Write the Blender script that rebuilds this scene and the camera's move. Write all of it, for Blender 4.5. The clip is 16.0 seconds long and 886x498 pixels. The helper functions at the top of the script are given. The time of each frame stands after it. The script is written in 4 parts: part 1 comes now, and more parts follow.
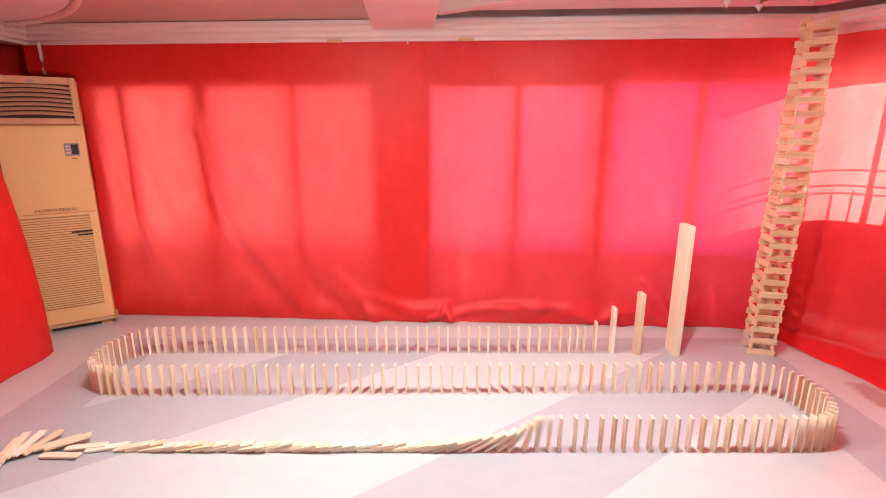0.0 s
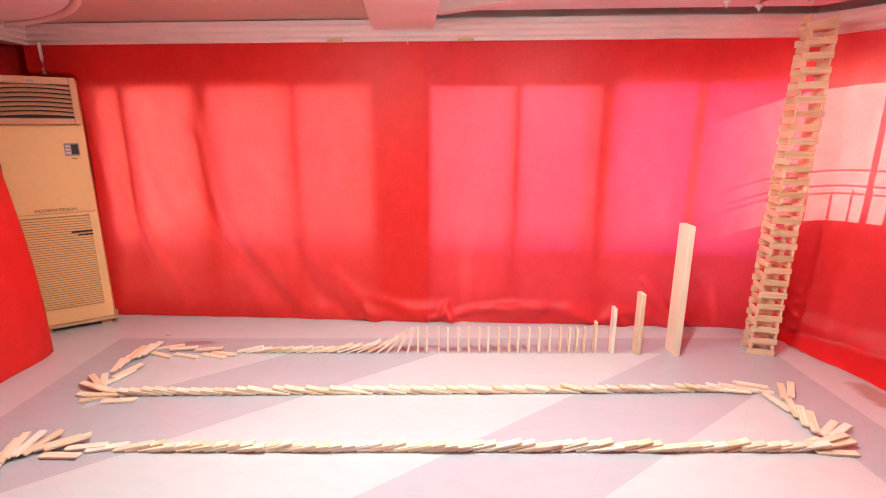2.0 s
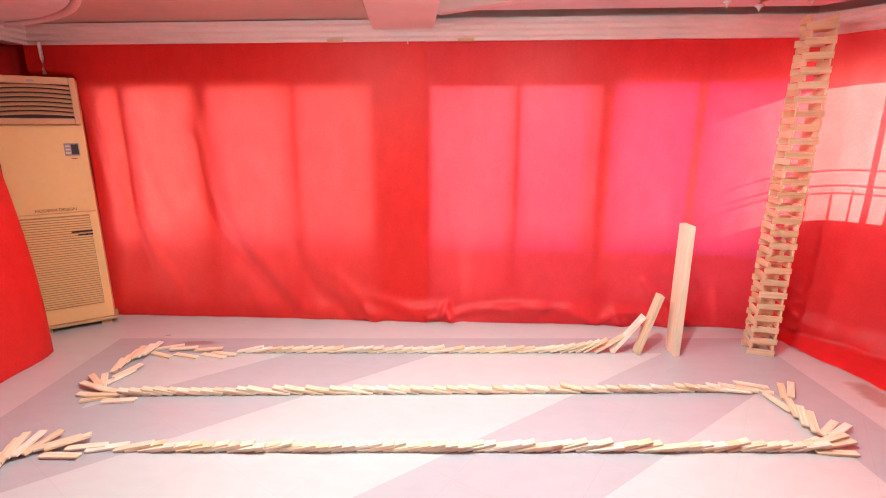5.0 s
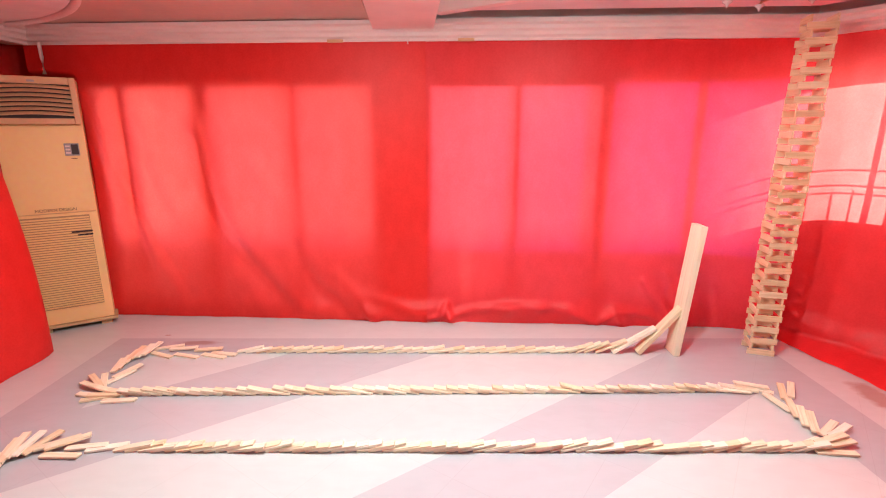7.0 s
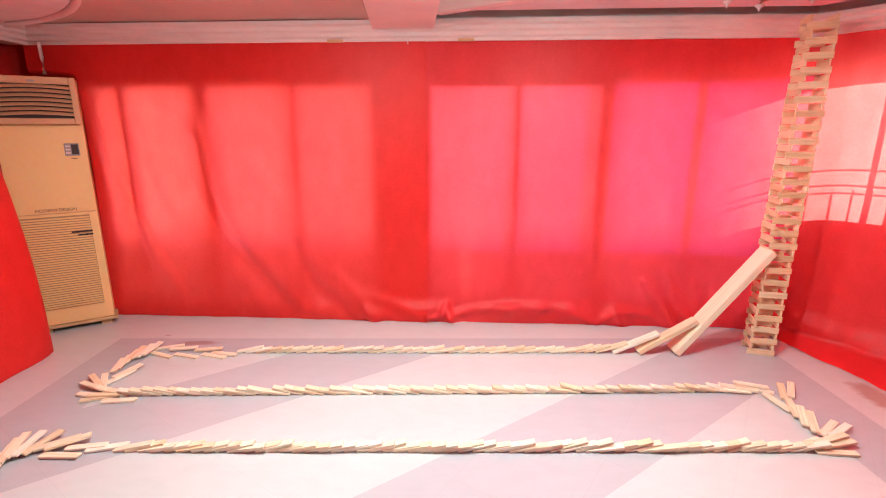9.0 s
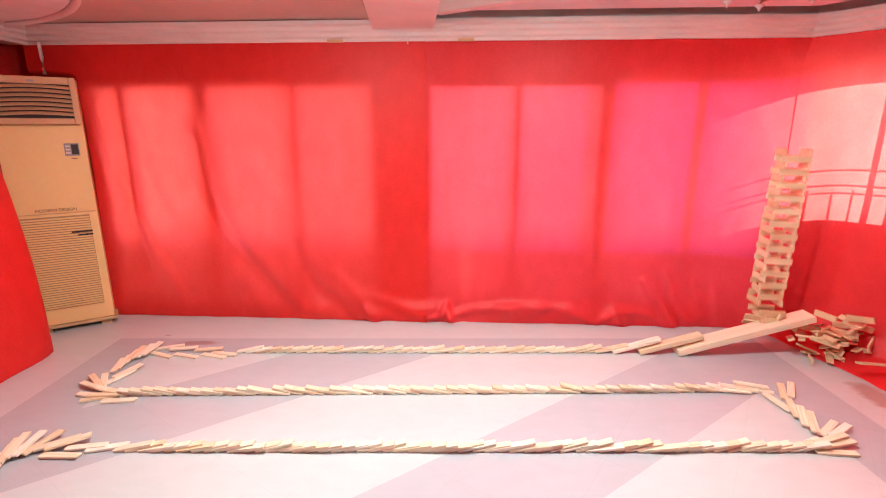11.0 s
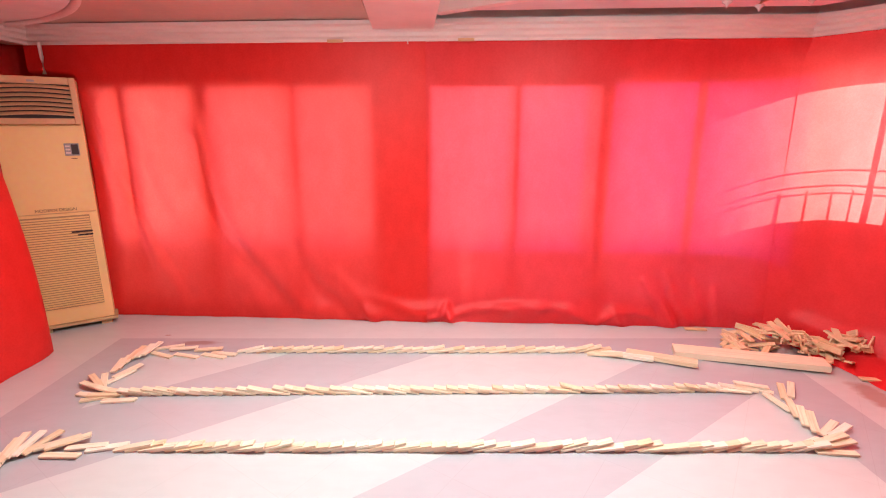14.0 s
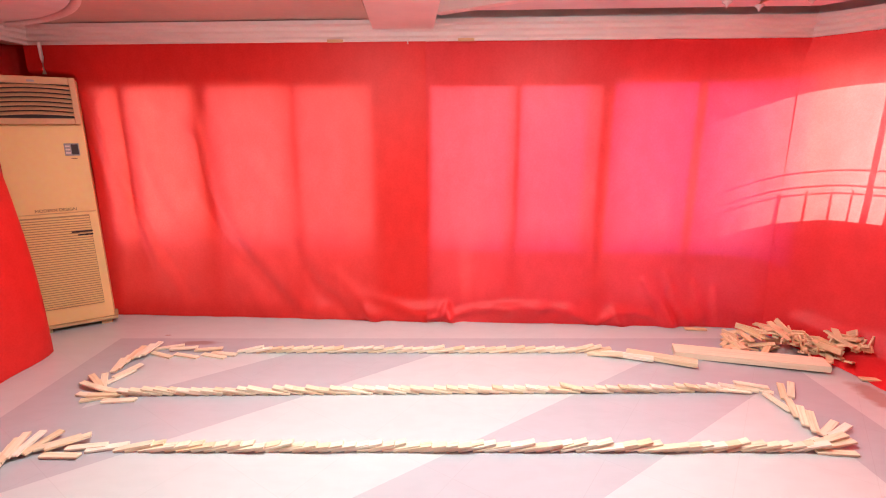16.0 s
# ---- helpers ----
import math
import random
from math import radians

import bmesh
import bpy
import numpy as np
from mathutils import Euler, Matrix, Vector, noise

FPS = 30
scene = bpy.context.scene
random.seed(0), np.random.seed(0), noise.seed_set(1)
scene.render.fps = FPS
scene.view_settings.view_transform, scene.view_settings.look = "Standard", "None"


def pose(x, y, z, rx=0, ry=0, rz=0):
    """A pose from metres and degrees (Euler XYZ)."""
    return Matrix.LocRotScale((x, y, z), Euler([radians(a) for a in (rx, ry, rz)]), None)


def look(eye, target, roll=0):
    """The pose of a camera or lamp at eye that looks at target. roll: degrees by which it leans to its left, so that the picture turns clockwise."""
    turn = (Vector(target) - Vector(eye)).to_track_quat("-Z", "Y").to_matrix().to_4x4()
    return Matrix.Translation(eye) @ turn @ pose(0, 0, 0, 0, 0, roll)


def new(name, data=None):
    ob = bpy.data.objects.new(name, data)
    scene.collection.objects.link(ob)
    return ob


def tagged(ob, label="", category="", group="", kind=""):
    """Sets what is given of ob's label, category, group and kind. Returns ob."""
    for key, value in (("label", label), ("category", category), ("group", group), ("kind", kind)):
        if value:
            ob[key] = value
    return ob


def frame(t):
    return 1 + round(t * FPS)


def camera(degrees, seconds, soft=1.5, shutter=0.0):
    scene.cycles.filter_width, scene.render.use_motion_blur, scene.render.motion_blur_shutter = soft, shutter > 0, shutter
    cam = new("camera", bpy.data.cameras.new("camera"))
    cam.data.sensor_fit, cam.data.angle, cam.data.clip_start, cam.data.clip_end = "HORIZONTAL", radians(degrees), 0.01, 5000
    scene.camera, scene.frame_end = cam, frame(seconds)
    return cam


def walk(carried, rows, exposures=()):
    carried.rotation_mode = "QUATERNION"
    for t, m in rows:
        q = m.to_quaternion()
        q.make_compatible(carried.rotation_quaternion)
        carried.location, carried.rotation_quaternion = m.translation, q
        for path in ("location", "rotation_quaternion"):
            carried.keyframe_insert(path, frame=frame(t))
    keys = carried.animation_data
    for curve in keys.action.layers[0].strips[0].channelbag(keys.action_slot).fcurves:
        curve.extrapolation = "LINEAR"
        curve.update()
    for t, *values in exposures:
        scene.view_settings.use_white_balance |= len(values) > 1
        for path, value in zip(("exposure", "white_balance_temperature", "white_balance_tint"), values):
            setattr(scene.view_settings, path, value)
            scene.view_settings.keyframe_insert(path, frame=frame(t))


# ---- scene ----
cam = camera(84.43, 16.0, soft=1.05, shutter=0.4)
EYE = pose(0, 0, 1.47, 76.0, 0, 0)
walk(cam, [(0.0, EYE), (16.0, EYE)])

# ---- light ----
SUN_AZ, SUN_EL = 92.6, 24.0      # degrees: compass turn of the sun from +y towards +x, height
scene.view_settings.exposure = 3.84
world = bpy.data.worlds.new("sky_world")
scene.world = world
world.use_nodes = True
wn = world.node_tree.nodes
sky = wn.new("ShaderNodeTexSky")
sky.sky_type, sky.sun_disc = "NISHITA", False
sky.sun_elevation, sky.sun_rotation = radians(SUN_EL), radians(SUN_AZ)
wn["Background"].inputs[1].default_value = 0.05
world.node_tree.links.new(sky.outputs[0], wn["Background"].inputs[0])

sun = new("sun", bpy.data.lights.new("sun", "SUN"))
sun.data.energy, sun.data.angle, sun.data.color = 3.5, radians(0.5), (1.0, 0.92, 0.68)
sa, se = radians(SUN_AZ), radians(SUN_EL)
TO_SUN = Vector((math.sin(sa) * math.cos(se), math.cos(sa) * math.cos(se), math.sin(se)))
sun.matrix_world = look(TO_SUN * 20, (0, 0, 0))

# wall frames: x along the wall, y outwards
BACK = pose(0, 3.59, 0, 0, 0, -3.43)
RIGHT = pose(2.42, 3.445, 0, 0, 0, -53.1)
CORNICE_Z, CEIL_Z = 2.04, 2.32


def area_lamp(name, m, w, h, watts, color=(1, 1, 1), spread=180):
    lamp = new(name, bpy.data.lights.new(name, "AREA"))
    lamp.data.shape, lamp.data.size, lamp.data.size_y = "RECTANGLE", w, h
    lamp.data.energy, lamp.data.color, lamp.data.spread = watts, color, radians(spread)
    lamp.matrix_world = m
    return lamp


# daylight in the three window openings behind the cloth
WINDOWS = [(-2.60, -0.475), (-0.13, 1.15), (1.165, 2.41)]
WIN_HEAD, WIN_SILL, PANEL_TOP = 1.79, 0.08, 0.62
WIN_COLOR = [(1, 0.64, 1.35), (1, 0.46, 2.6), (0.6, 0.16, 7.6)]
WIN_WATTS = [0.31, 0.26, 0.40]
for (a, b), col, watts in zip(WINDOWS, WIN_COLOR, WIN_WATTS):
    area_lamp("window_daylight", BACK @ pose((a + b) / 2, 1.40, 1.30, -90, 0, 0), (b - a) * 0.2, 0.3, watts, col)
# two ceiling lights over the front of the domino rows: a bright disc that shines down and a bare bulb's glow all round
LAMPS = [(-0.80, 1.88), (0.75, 1.88)]
LAMP_Z, DISC_WATTS, GLOW_WATTS = 2.04, 2.25, 1.55
LAMP_COLOR = (0.90, 1.0, 1.0)
for lx, ly in LAMPS:
    lamp = new("ceiling_disc", bpy.data.lights.new("ceiling_disc", "AREA"))
    lamp.data.shape, lamp.data.size, lamp.data.energy, lamp.data.color = "DISK", 0.08, DISC_WATTS, LAMP_COLOR
    lamp.matrix_world = pose(lx, ly, LAMP_Z - 0.01)
    lamp = new("ceiling_glow", bpy.data.lights.new("ceiling_glow", "POINT"))
    lamp.data.energy, lamp.data.color, lamp.data.shadow_soft_size = GLOW_WATTS, LAMP_COLOR, 0.035
    lamp.matrix_world = pose(lx, ly, LAMP_Z)


# ---- materials ----
def material(name, rough=0.5, metal=0.0):
    m = bpy.data.materials.new(name)
    m.use_nodes = True
    b = m.node_tree.nodes["Principled BSDF"]
    b.inputs["Roughness"].default_value, b.inputs["Metallic"].default_value = rough, metal
    return m, m.node_tree.nodes, m.node_tree.links, b


def noise_node(n, l, scale, detail=4, coords="Object", stretch=(1, 1, 1)):
    c = n.new("ShaderNodeTexCoord")
    mp = n.new("ShaderNodeMapping")
    mp.inputs["Scale"].default_value = stretch
    t = n.new("ShaderNodeTexNoise")
    t.inputs["Scale"].default_value, t.inputs["Detail"].default_value = scale, detail
    l.new(c.outputs[coords], mp.inputs[0])
    l.new(mp.outputs[0], t.inputs["Vector"])
    return t


def ramp(n, l, fac, stops):
    r = n.new("ShaderNodeValToRGB")
    e = r.color_ramp.elements
    e[0].position, e[0].color = stops[0][0], (*stops[0][1], 1)
    e[1].position, e[1].color = stops[-1][0], (*stops[-1][1], 1)
    for p, c in stops[1:-1]:
        k = e.new(p)
        k.color = (*c, 1)
    l.new(fac, r.inputs[0])
    return r


def mix(n, l, fac, a, b, mode="MIX"):
    m = n.new("ShaderNodeMix")
    m.data_type, m.blend_type = "RGBA", mode
    for value, slot in ((fac, m.inputs[0]), (a, m.inputs[6]), (b, m.inputs[7])):
        if isinstance(value, (int, float)):
            slot.default_value = value
        elif isinstance(value, tuple):
            slot.default_value = (*value, 1)
        else:
            l.new(value, slot)
    return m.outputs[2]


def bump(n, l, b, height, strength, dist=0.01):
    k = n.new("ShaderNodeBump")
    k.inputs["Strength"].default_value, k.inputs["Distance"].default_value = strength, dist
    l.new(height, k.inputs["Height"])
    l.new(k.outputs[0], b.inputs["Normal"])


def plain(name, color, rough=0.5, metal=0.0, vary=0.12, scale=6.0, relief=0.1):
    m, n, l, b = material(name, rough, metal)
    big = noise_node(n, l, scale)
    fine = noise_node(n, l, scale * 14)
    dark = tuple(c * (1 - vary) for c in color)
    light = tuple(min(1, c * (1 + vary * 0.4)) for c in color)
    base = ramp(n, l, big.outputs[0], [(0.3, dark), (0.7, light)])
    out = mix(n, l, 0.12, base.outputs[0], fine.outputs["Color"], "OVERLAY")
    l.new(out, b.inputs["Base Color"])
    bump(n, l, b, fine.outputs[0], relief, 0.004)
    return m


def wood(name, tones, grain=(40, 40, 2.2), rough=0.55, knots=0.0, depth=0.6):
    m, n, l, b = material(name, rough)
    info = n.new("ShaderNodeObjectInfo")
    pick = ramp(n, l, info.outputs["Random"], [(i / (len(tones) - 1), c) for i, c in enumerate(tones)])
    c = n.new("ShaderNodeTexCoord")
    shift = n.new("ShaderNodeVectorMath")
    shift.operation = "ADD"
    times = n.new("ShaderNodeMath")
    times.operation = "MULTIPLY"
    times.inputs[1].default_value = 37.0
    l.new(info.outputs["Random"], times.inputs[0])
    l.new(c.outputs["Object"], shift.inputs[0])
    l.new(times.outputs[0], shift.inputs[1])
    mp = n.new("ShaderNodeMapping")
    mp.inputs["Scale"].default_value = grain
    l.new(shift.outputs[0], mp.inputs[0])
    t = n.new("ShaderNodeTexNoise")
    t.inputs["Scale"].default_value, t.inputs["Detail"].default_value = 2.2, 6
    t.inputs["Distortion"].default_value = 0.6
    l.new(mp.outputs[0], t.inputs["Vector"])
    streak = ramp(n, l, t.outputs[0], [(0.34, (0.78, 0.66, 0.54)), (0.52, (1, 1, 1)), (0.75, (1.0, 0.97, 0.92))])
    out = mix(n, l, depth, pick.outputs[0], streak.outputs[0], "MULTIPLY")
    if knots:
        k = n.new("ShaderNodeTexVoronoi")
        k.inputs["Scale"].default_value = knots
        k.inputs["Randomness"].default_value = 1.0
        mp2 = n.new("ShaderNodeMapping")
        mp2.inputs["Scale"].default_value = (1, 1, 0.55)
        l.new(c.outputs["Object"], mp2.inputs[0])
        l.new(mp2.outputs[0], k.inputs["Vector"])
        spot = ramp(n, l, k.outputs["Distance"], [(0.05, (0.35, 0.17, 0.07)), (0.10, (0.75, 0.58, 0.40)), (0.17, (1, 1, 1))])
        out = mix(n, l, 0.85, out, spot.outputs[0], "MULTIPLY")
    l.new(out, b.inputs["Base Color"])
    bump(n, l, b, t.outputs[0], 0.15, 0.002)
    return m


def cloth_material(name, blue):
    m, n, l, b = material(name, 0.47)
    weave = noise_node(n, l, 260, 2)
    blotch = noise_node(n, l, 1.6, 3)
    col = ramp(n, l, blotch.outputs[0], [(0.3, (0.88, 0.027, 0.023 + blue * 0.4)), (0.7, (0.94, 0.037, 0.032 + blue * 0.5))])
    l.new(col.outputs[0], b.inputs["Base Color"])
    b.inputs["Specular IOR Level"].default_value = 0.40
    b.inputs["Sheen Weight"].default_value = 0.0
    crease = noise_node(n, l, 3.2, 5, stretch=(1.0, 1.0, 0.45))
    both = n.new("ShaderNodeMath")
    both.operation = "MULTIPLY_ADD"
    both.inputs[1].default_value = 0.03
    l.new(weave.outputs[0], both.inputs[0])
    l.new(crease.outputs[0], both.inputs[2])
    bump(n, l, b, both.outputs[0], 0.35, 0.02)
    tr = n.new("ShaderNodeBsdfTranslucent")
    thin = ramp(n, l, weave.outputs[0], [(0.35, (0.97, 0.130, 0.125 + blue)), (0.68, (1.0, 0.170, 0.165 + blue))])
    cloud = noise_node(n, l, 11, 6, stretch=(1.0, 1.0, 0.6))
    patchy = ramp(n, l, cloud.outputs[0], [(0.32, (0.80, 0.74, 0.76)), (0.68, (1.0, 1.0, 1.0))])
    fleck = noise_node(n, l, 75, 3)
    glint = ramp(n, l, fleck.outputs[0], [(0.36, (0.86, 0.74, 0.76)), (0.60, (1.0, 1.0, 1.0))])
    flecked = mix(n, l, 0.8, patchy.outputs[0], glint.outputs[0], "MULTIPLY")
    l.new(mix(n, l, 0.9, thin.outputs[0], flecked, "MULTIPLY"), tr.inputs[0])
    mx = n.new("ShaderNodeMixShader")
    mx.inputs[0].default_value = 0.30
    l.new(b.outputs[0], mx.inputs[1])
    l.new(tr.outputs[0], mx.inputs[2])
    l.new(mx.outputs[0], n["Material Output"].inputs[0])
    return m


def floor_material(name, color, rough):
    m, n, l, b = material(name, rough)
    cloud = noise_node(n, l, 1.3, 5)
    vein = noise_node(n, l, 7.0, 8, stretch=(1, 2.2, 1))
    speck = noise_node(n, l, 90, 2)
    dark = tuple(c * 0.975 for c in color)
    base = ramp(n, l, cloud.outputs[0], [(0.3, dark), (0.7, color)])
    v = ramp(n, l, vein.outputs[0], [(0.42, (0.97, 0.965, 0.965)), (0.55, (1, 1, 1))])
    out = mix(n, l, 0.7, base.outputs[0], v.outputs[0], "MULTIPLY")
    c = n.new("ShaderNodeTexCoord")
    mp = n.new("ShaderNodeMapping")
    mp.inputs["Rotation"].default_value = (0, 0, radians(35))
    tile = n.new("ShaderNodeTexBrick")
    tile.offset = 0.0
    tile.inputs["Scale"].default_value = 1.0
    tile.inputs["Mortar Size"].default_value = 0.0016
    tile.inputs["Brick Width"].default_value, tile.inputs["Row Height"].default_value = 0.5, 0.5
    for k in ("Color1", "Color2"):
        tile.inputs[k].default_value = (1, 1, 1, 1)
    tile.inputs["Mortar"].default_value = (0.72, 0.68, 0.66, 1)
    l.new(c.outputs["Object"], mp.inputs[0])
    l.new(mp.outputs[0], tile.inputs["Vector"])
    out = mix(n, l, 0.2, out, tile.outputs["Color"], "MULTIPLY")
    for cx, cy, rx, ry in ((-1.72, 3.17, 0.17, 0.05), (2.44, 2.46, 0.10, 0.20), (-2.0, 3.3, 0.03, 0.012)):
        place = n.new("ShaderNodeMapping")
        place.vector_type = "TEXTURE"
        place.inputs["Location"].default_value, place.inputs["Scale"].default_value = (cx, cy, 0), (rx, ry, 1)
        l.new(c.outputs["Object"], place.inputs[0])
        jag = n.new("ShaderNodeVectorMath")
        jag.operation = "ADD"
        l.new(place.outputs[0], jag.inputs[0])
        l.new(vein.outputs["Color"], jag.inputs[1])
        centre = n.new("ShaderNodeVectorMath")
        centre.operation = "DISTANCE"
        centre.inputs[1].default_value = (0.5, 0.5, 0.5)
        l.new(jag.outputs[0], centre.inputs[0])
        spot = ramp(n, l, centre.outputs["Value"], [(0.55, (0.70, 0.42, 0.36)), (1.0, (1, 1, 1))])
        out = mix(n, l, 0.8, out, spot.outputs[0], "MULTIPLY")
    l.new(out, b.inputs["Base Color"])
    wear = ramp(n, l, vein.outputs[0], [(0.3, (rough * 0.85,) * 3), (0.7, (rough * 1.2,) * 3)])
    l.new(wear.outputs[0], b.inputs["Roughness"])
    bump(n, l, b, speck.outputs[0], 0.05, 0.001)
    return m


CLOTH = cloth_material("red_cloth", 0.0)
CLOTH_PINK = cloth_material("red_cloth_rosy", 0.02)
PINE = wood("pine_block", [(0.85, 0.71, 0.49), (0.90, 0.81, 0.63), (0.81, 0.63, 0.40), (0.92, 0.85, 0.71), (0.88, 0.75, 0.54)])
PINE_BOARD = wood("pine_board", [(0.88, 0.75, 0.55), (0.88, 0.75, 0.55)], grain=(26, 26, 1.0), knots=6.0, depth=0.35)
FLOOR_WHITE = floor_material("white_vinyl", (0.60, 0.61, 0.61), 0.2)
FLOOR_GREY = floor_material("grey_vinyl", (0.485, 0.48, 0.51), 0.2)
# pink in this white stands for light bounced off the red cloth
PAINT = plain("white_paint_red_bounce", (0.80, 0.63, 0.585), 0.55, vary=0.06)
# the ceiling's rosy cast from the red cloth is mixed into its colour
CEIL_PAINT = plain("ceiling_paint_red_cast", (0.72, 0.61, 0.585), 0.7, vary=0.08)
BOUNCE_WALL = plain("red_bounce_wall", (0.90, 0.022, 0.015), 0.5, vary=0.1, scale=2.0)
# browner and darker tone for the ceiling panel beside the beam
CEIL_BROWN = plain("brown_ceiling", (0.56, 0.40, 0.33), 0.6, vary=0.12, scale=2.0)
FRAME = plain("window_frame_paint", (0.30, 0.28, 0.27), 0.5)
WALL = plain("wall_paint", (0.74, 0.70, 0.66), 0.8)
CREAM = plain("cream_plastic", (0.86, 0.58, 0.26), 0.38, vary=0.05, scale=2.0, relief=0.03)
# deeper, browner cream than the cabinet
CREAM_DARK = plain("cream_plastic_deep", (0.66, 0.38, 0.20), 0.45, vary=0.08, scale=3.0, relief=0.03)
DARK = plain("dark_plastic", (0.035, 0.022, 0.02), 0.5)
# darkened cream: shade in the gaps of the intake grille, as a colour
INTAKE_SHADE = plain("intake_slat_shade", (0.46, 0.28, 0.13), 0.6)
BROWN = plain("brown_print", (0.22, 0.10, 0.05), 0.5)
SILVER = plain("grey_panel", (0.35, 0.33, 0.33), 0.4)
BOARD = plain("raw_board", (0.55, 0.36, 0.18), 0.7, vary=0.25, scale=9)
RAIL = plain("black_iron", (0.03, 0.03, 0.03), 0.5, metal=0.6)
GLASS_PINK = plain("frosted_shade", (0.72, 0.60, 0.58), 0.25)
BRASS = plain("brass", (0.55, 0.38, 0.18), 0.3, metal=1.0)
FROST, _fn, _fl, _fb = material("frosted_panel", 0.6)
_fb.inputs["Base Color"].default_value = (0.62, 0.62, 0.60, 1)
_ft, _fm, _fc = _fn.new("ShaderNodeBsdfTranslucent"), _fn.new("ShaderNodeMixShader"), noise_node(_fn, _fl, 30)
_fl.new(ramp(_fn, _fl, _fc.outputs[0], [(0.3, (0.55, 0.55, 0.54)), (0.7, (0.68, 0.68, 0.66))]).outputs[0], _ft.inputs[0])
_fl.new(_fb.outputs[0], _fm.inputs[1])
_fl.new(_ft.outputs[0], _fm.inputs[2])
_fm.inputs[0].default_value = 0.8
_fl.new(_fm.outputs[0], _fn["Material Output"].inputs[0])
BULB, _bn, _bl, _bb = material("lit_bulb", 0.3)
_bb.inputs["Emission Color"].default_value, _bb.inputs["Emission Strength"].default_value = (1.0, 0.95, 0.92, 1), 6.0
GROUND = plain("balcony_concrete", (0.40, 0.38, 0.35), 0.85, vary=0.2)


# ---- mesh helpers ----
def box(bm, x0, x1, y0, y1, z0, z1, m=None, bev=0.0):
    r = bmesh.ops.create_cube(bm, size=1.0)
    vs = r["verts"]
    bmesh.ops.scale(bm, vec=(x1 - x0, y1 - y0, z1 - z0), verts=vs)
    bmesh.ops.translate(bm, vec=((x0 + x1) / 2, (y0 + y1) / 2, (z0 + z1) / 2), verts=vs)
    if bev:
        edges = list({e for v in vs for e in v.link_edges})
        got = bmesh.ops.bevel(bm, geom=edges, offset=bev, segments=2, affect="EDGES", profile=0.5)
        vs = list({v for f in got["faces"] for v in f.verts} | {v for v in vs if v.is_valid})
    if m is not None:
        bmesh.ops.transform(bm, matrix=m, verts=vs)
    return vs


def tube(bm, pts, r, seg=8):
    rings = []
    for i, p in enumerate(pts):
        a, b = pts[max(i - 1, 0)], pts[min(i + 1, len(pts) - 1)]
        q = (Vector(b) - Vector(a)).to_track_quat("Z", "Y")
        rings.append([bm.verts.new(Vector(p) + q @ Vector((r * math.cos(k * 2 * math.pi / seg), r * math.sin(k * 2 * math.pi / seg), 0))) for k in range(seg)])
    for a, b in zip(rings, rings[1:]):
        for k in range(seg):
            bm.faces.new((a[k], a[(k + 1) % seg], b[(k + 1) % seg], b[k]))
    bm.faces.new(rings[0][::-1])
    bm.faces.new(rings[-1])


def lathe(bm, profile, seg=24, m=None):
    rings, made = [], []
    for r, z in profile:
        ring = [bm.verts.new((r * math.cos(k * 2 * math.pi / seg), r * math.sin(k * 2 * math.pi / seg), z)) for k in range(seg)]
        rings.append(ring)
        made += ring
    for a, b in zip(rings, rings[1:]):
        for k in range(seg):
            bm.faces.new((a[k], a[(k + 1) % seg], b[(k + 1) % seg], b[k]))
    bm.faces.new(rings[0][::-1])
    bm.faces.new(rings[-1])
    if m is not None:
        bmesh.ops.transform(bm, matrix=m, verts=made)


def prism(bm, outline, z0, z1):
    low = [bm.verts.new((x, y, z0)) for x, y in outline]
    high = [bm.verts.new((x, y, z1)) for x, y in outline]
    k = len(outline)
    bm.faces.new(low[::-1])
    bm.faces.new(high)
    for i in range(k):
        bm.faces.new((low[i], low[(i + 1) % k], high[(i + 1) % k], high[i]))


def finish(name, bm, mats, smooth=False):
    bmesh.ops.recalc_face_normals(bm, faces=bm.faces)
    me = bpy.data.meshes.new(name)
    bm.to_mesh(me)
    bm.free()
    for m in mats if isinstance(mats, (list, tuple)) else [mats]:
        me.materials.append(m)
    if smooth:
        for p in me.polygons:
            p.use_smooth = True
    return me


def thing(name, bm, mats, m=None, smooth=False, **tags):
    ob = new(name, finish(name, bm, mats, smooth))
    if m is not None:
        ob.matrix_world = m
    return tagged(ob, **tags)


def part(name, bm, mat, parent, label="", smooth=False):
    ob = new(name, finish(name, bm, mat, smooth))
    ob.parent = parent
    return tagged(ob, label=label)


def empty(name, m, **tags):
    ob = new(name)
    ob.matrix_world = m
    ob.empty_display_size = 0.1
    return tagged(ob, **tags)


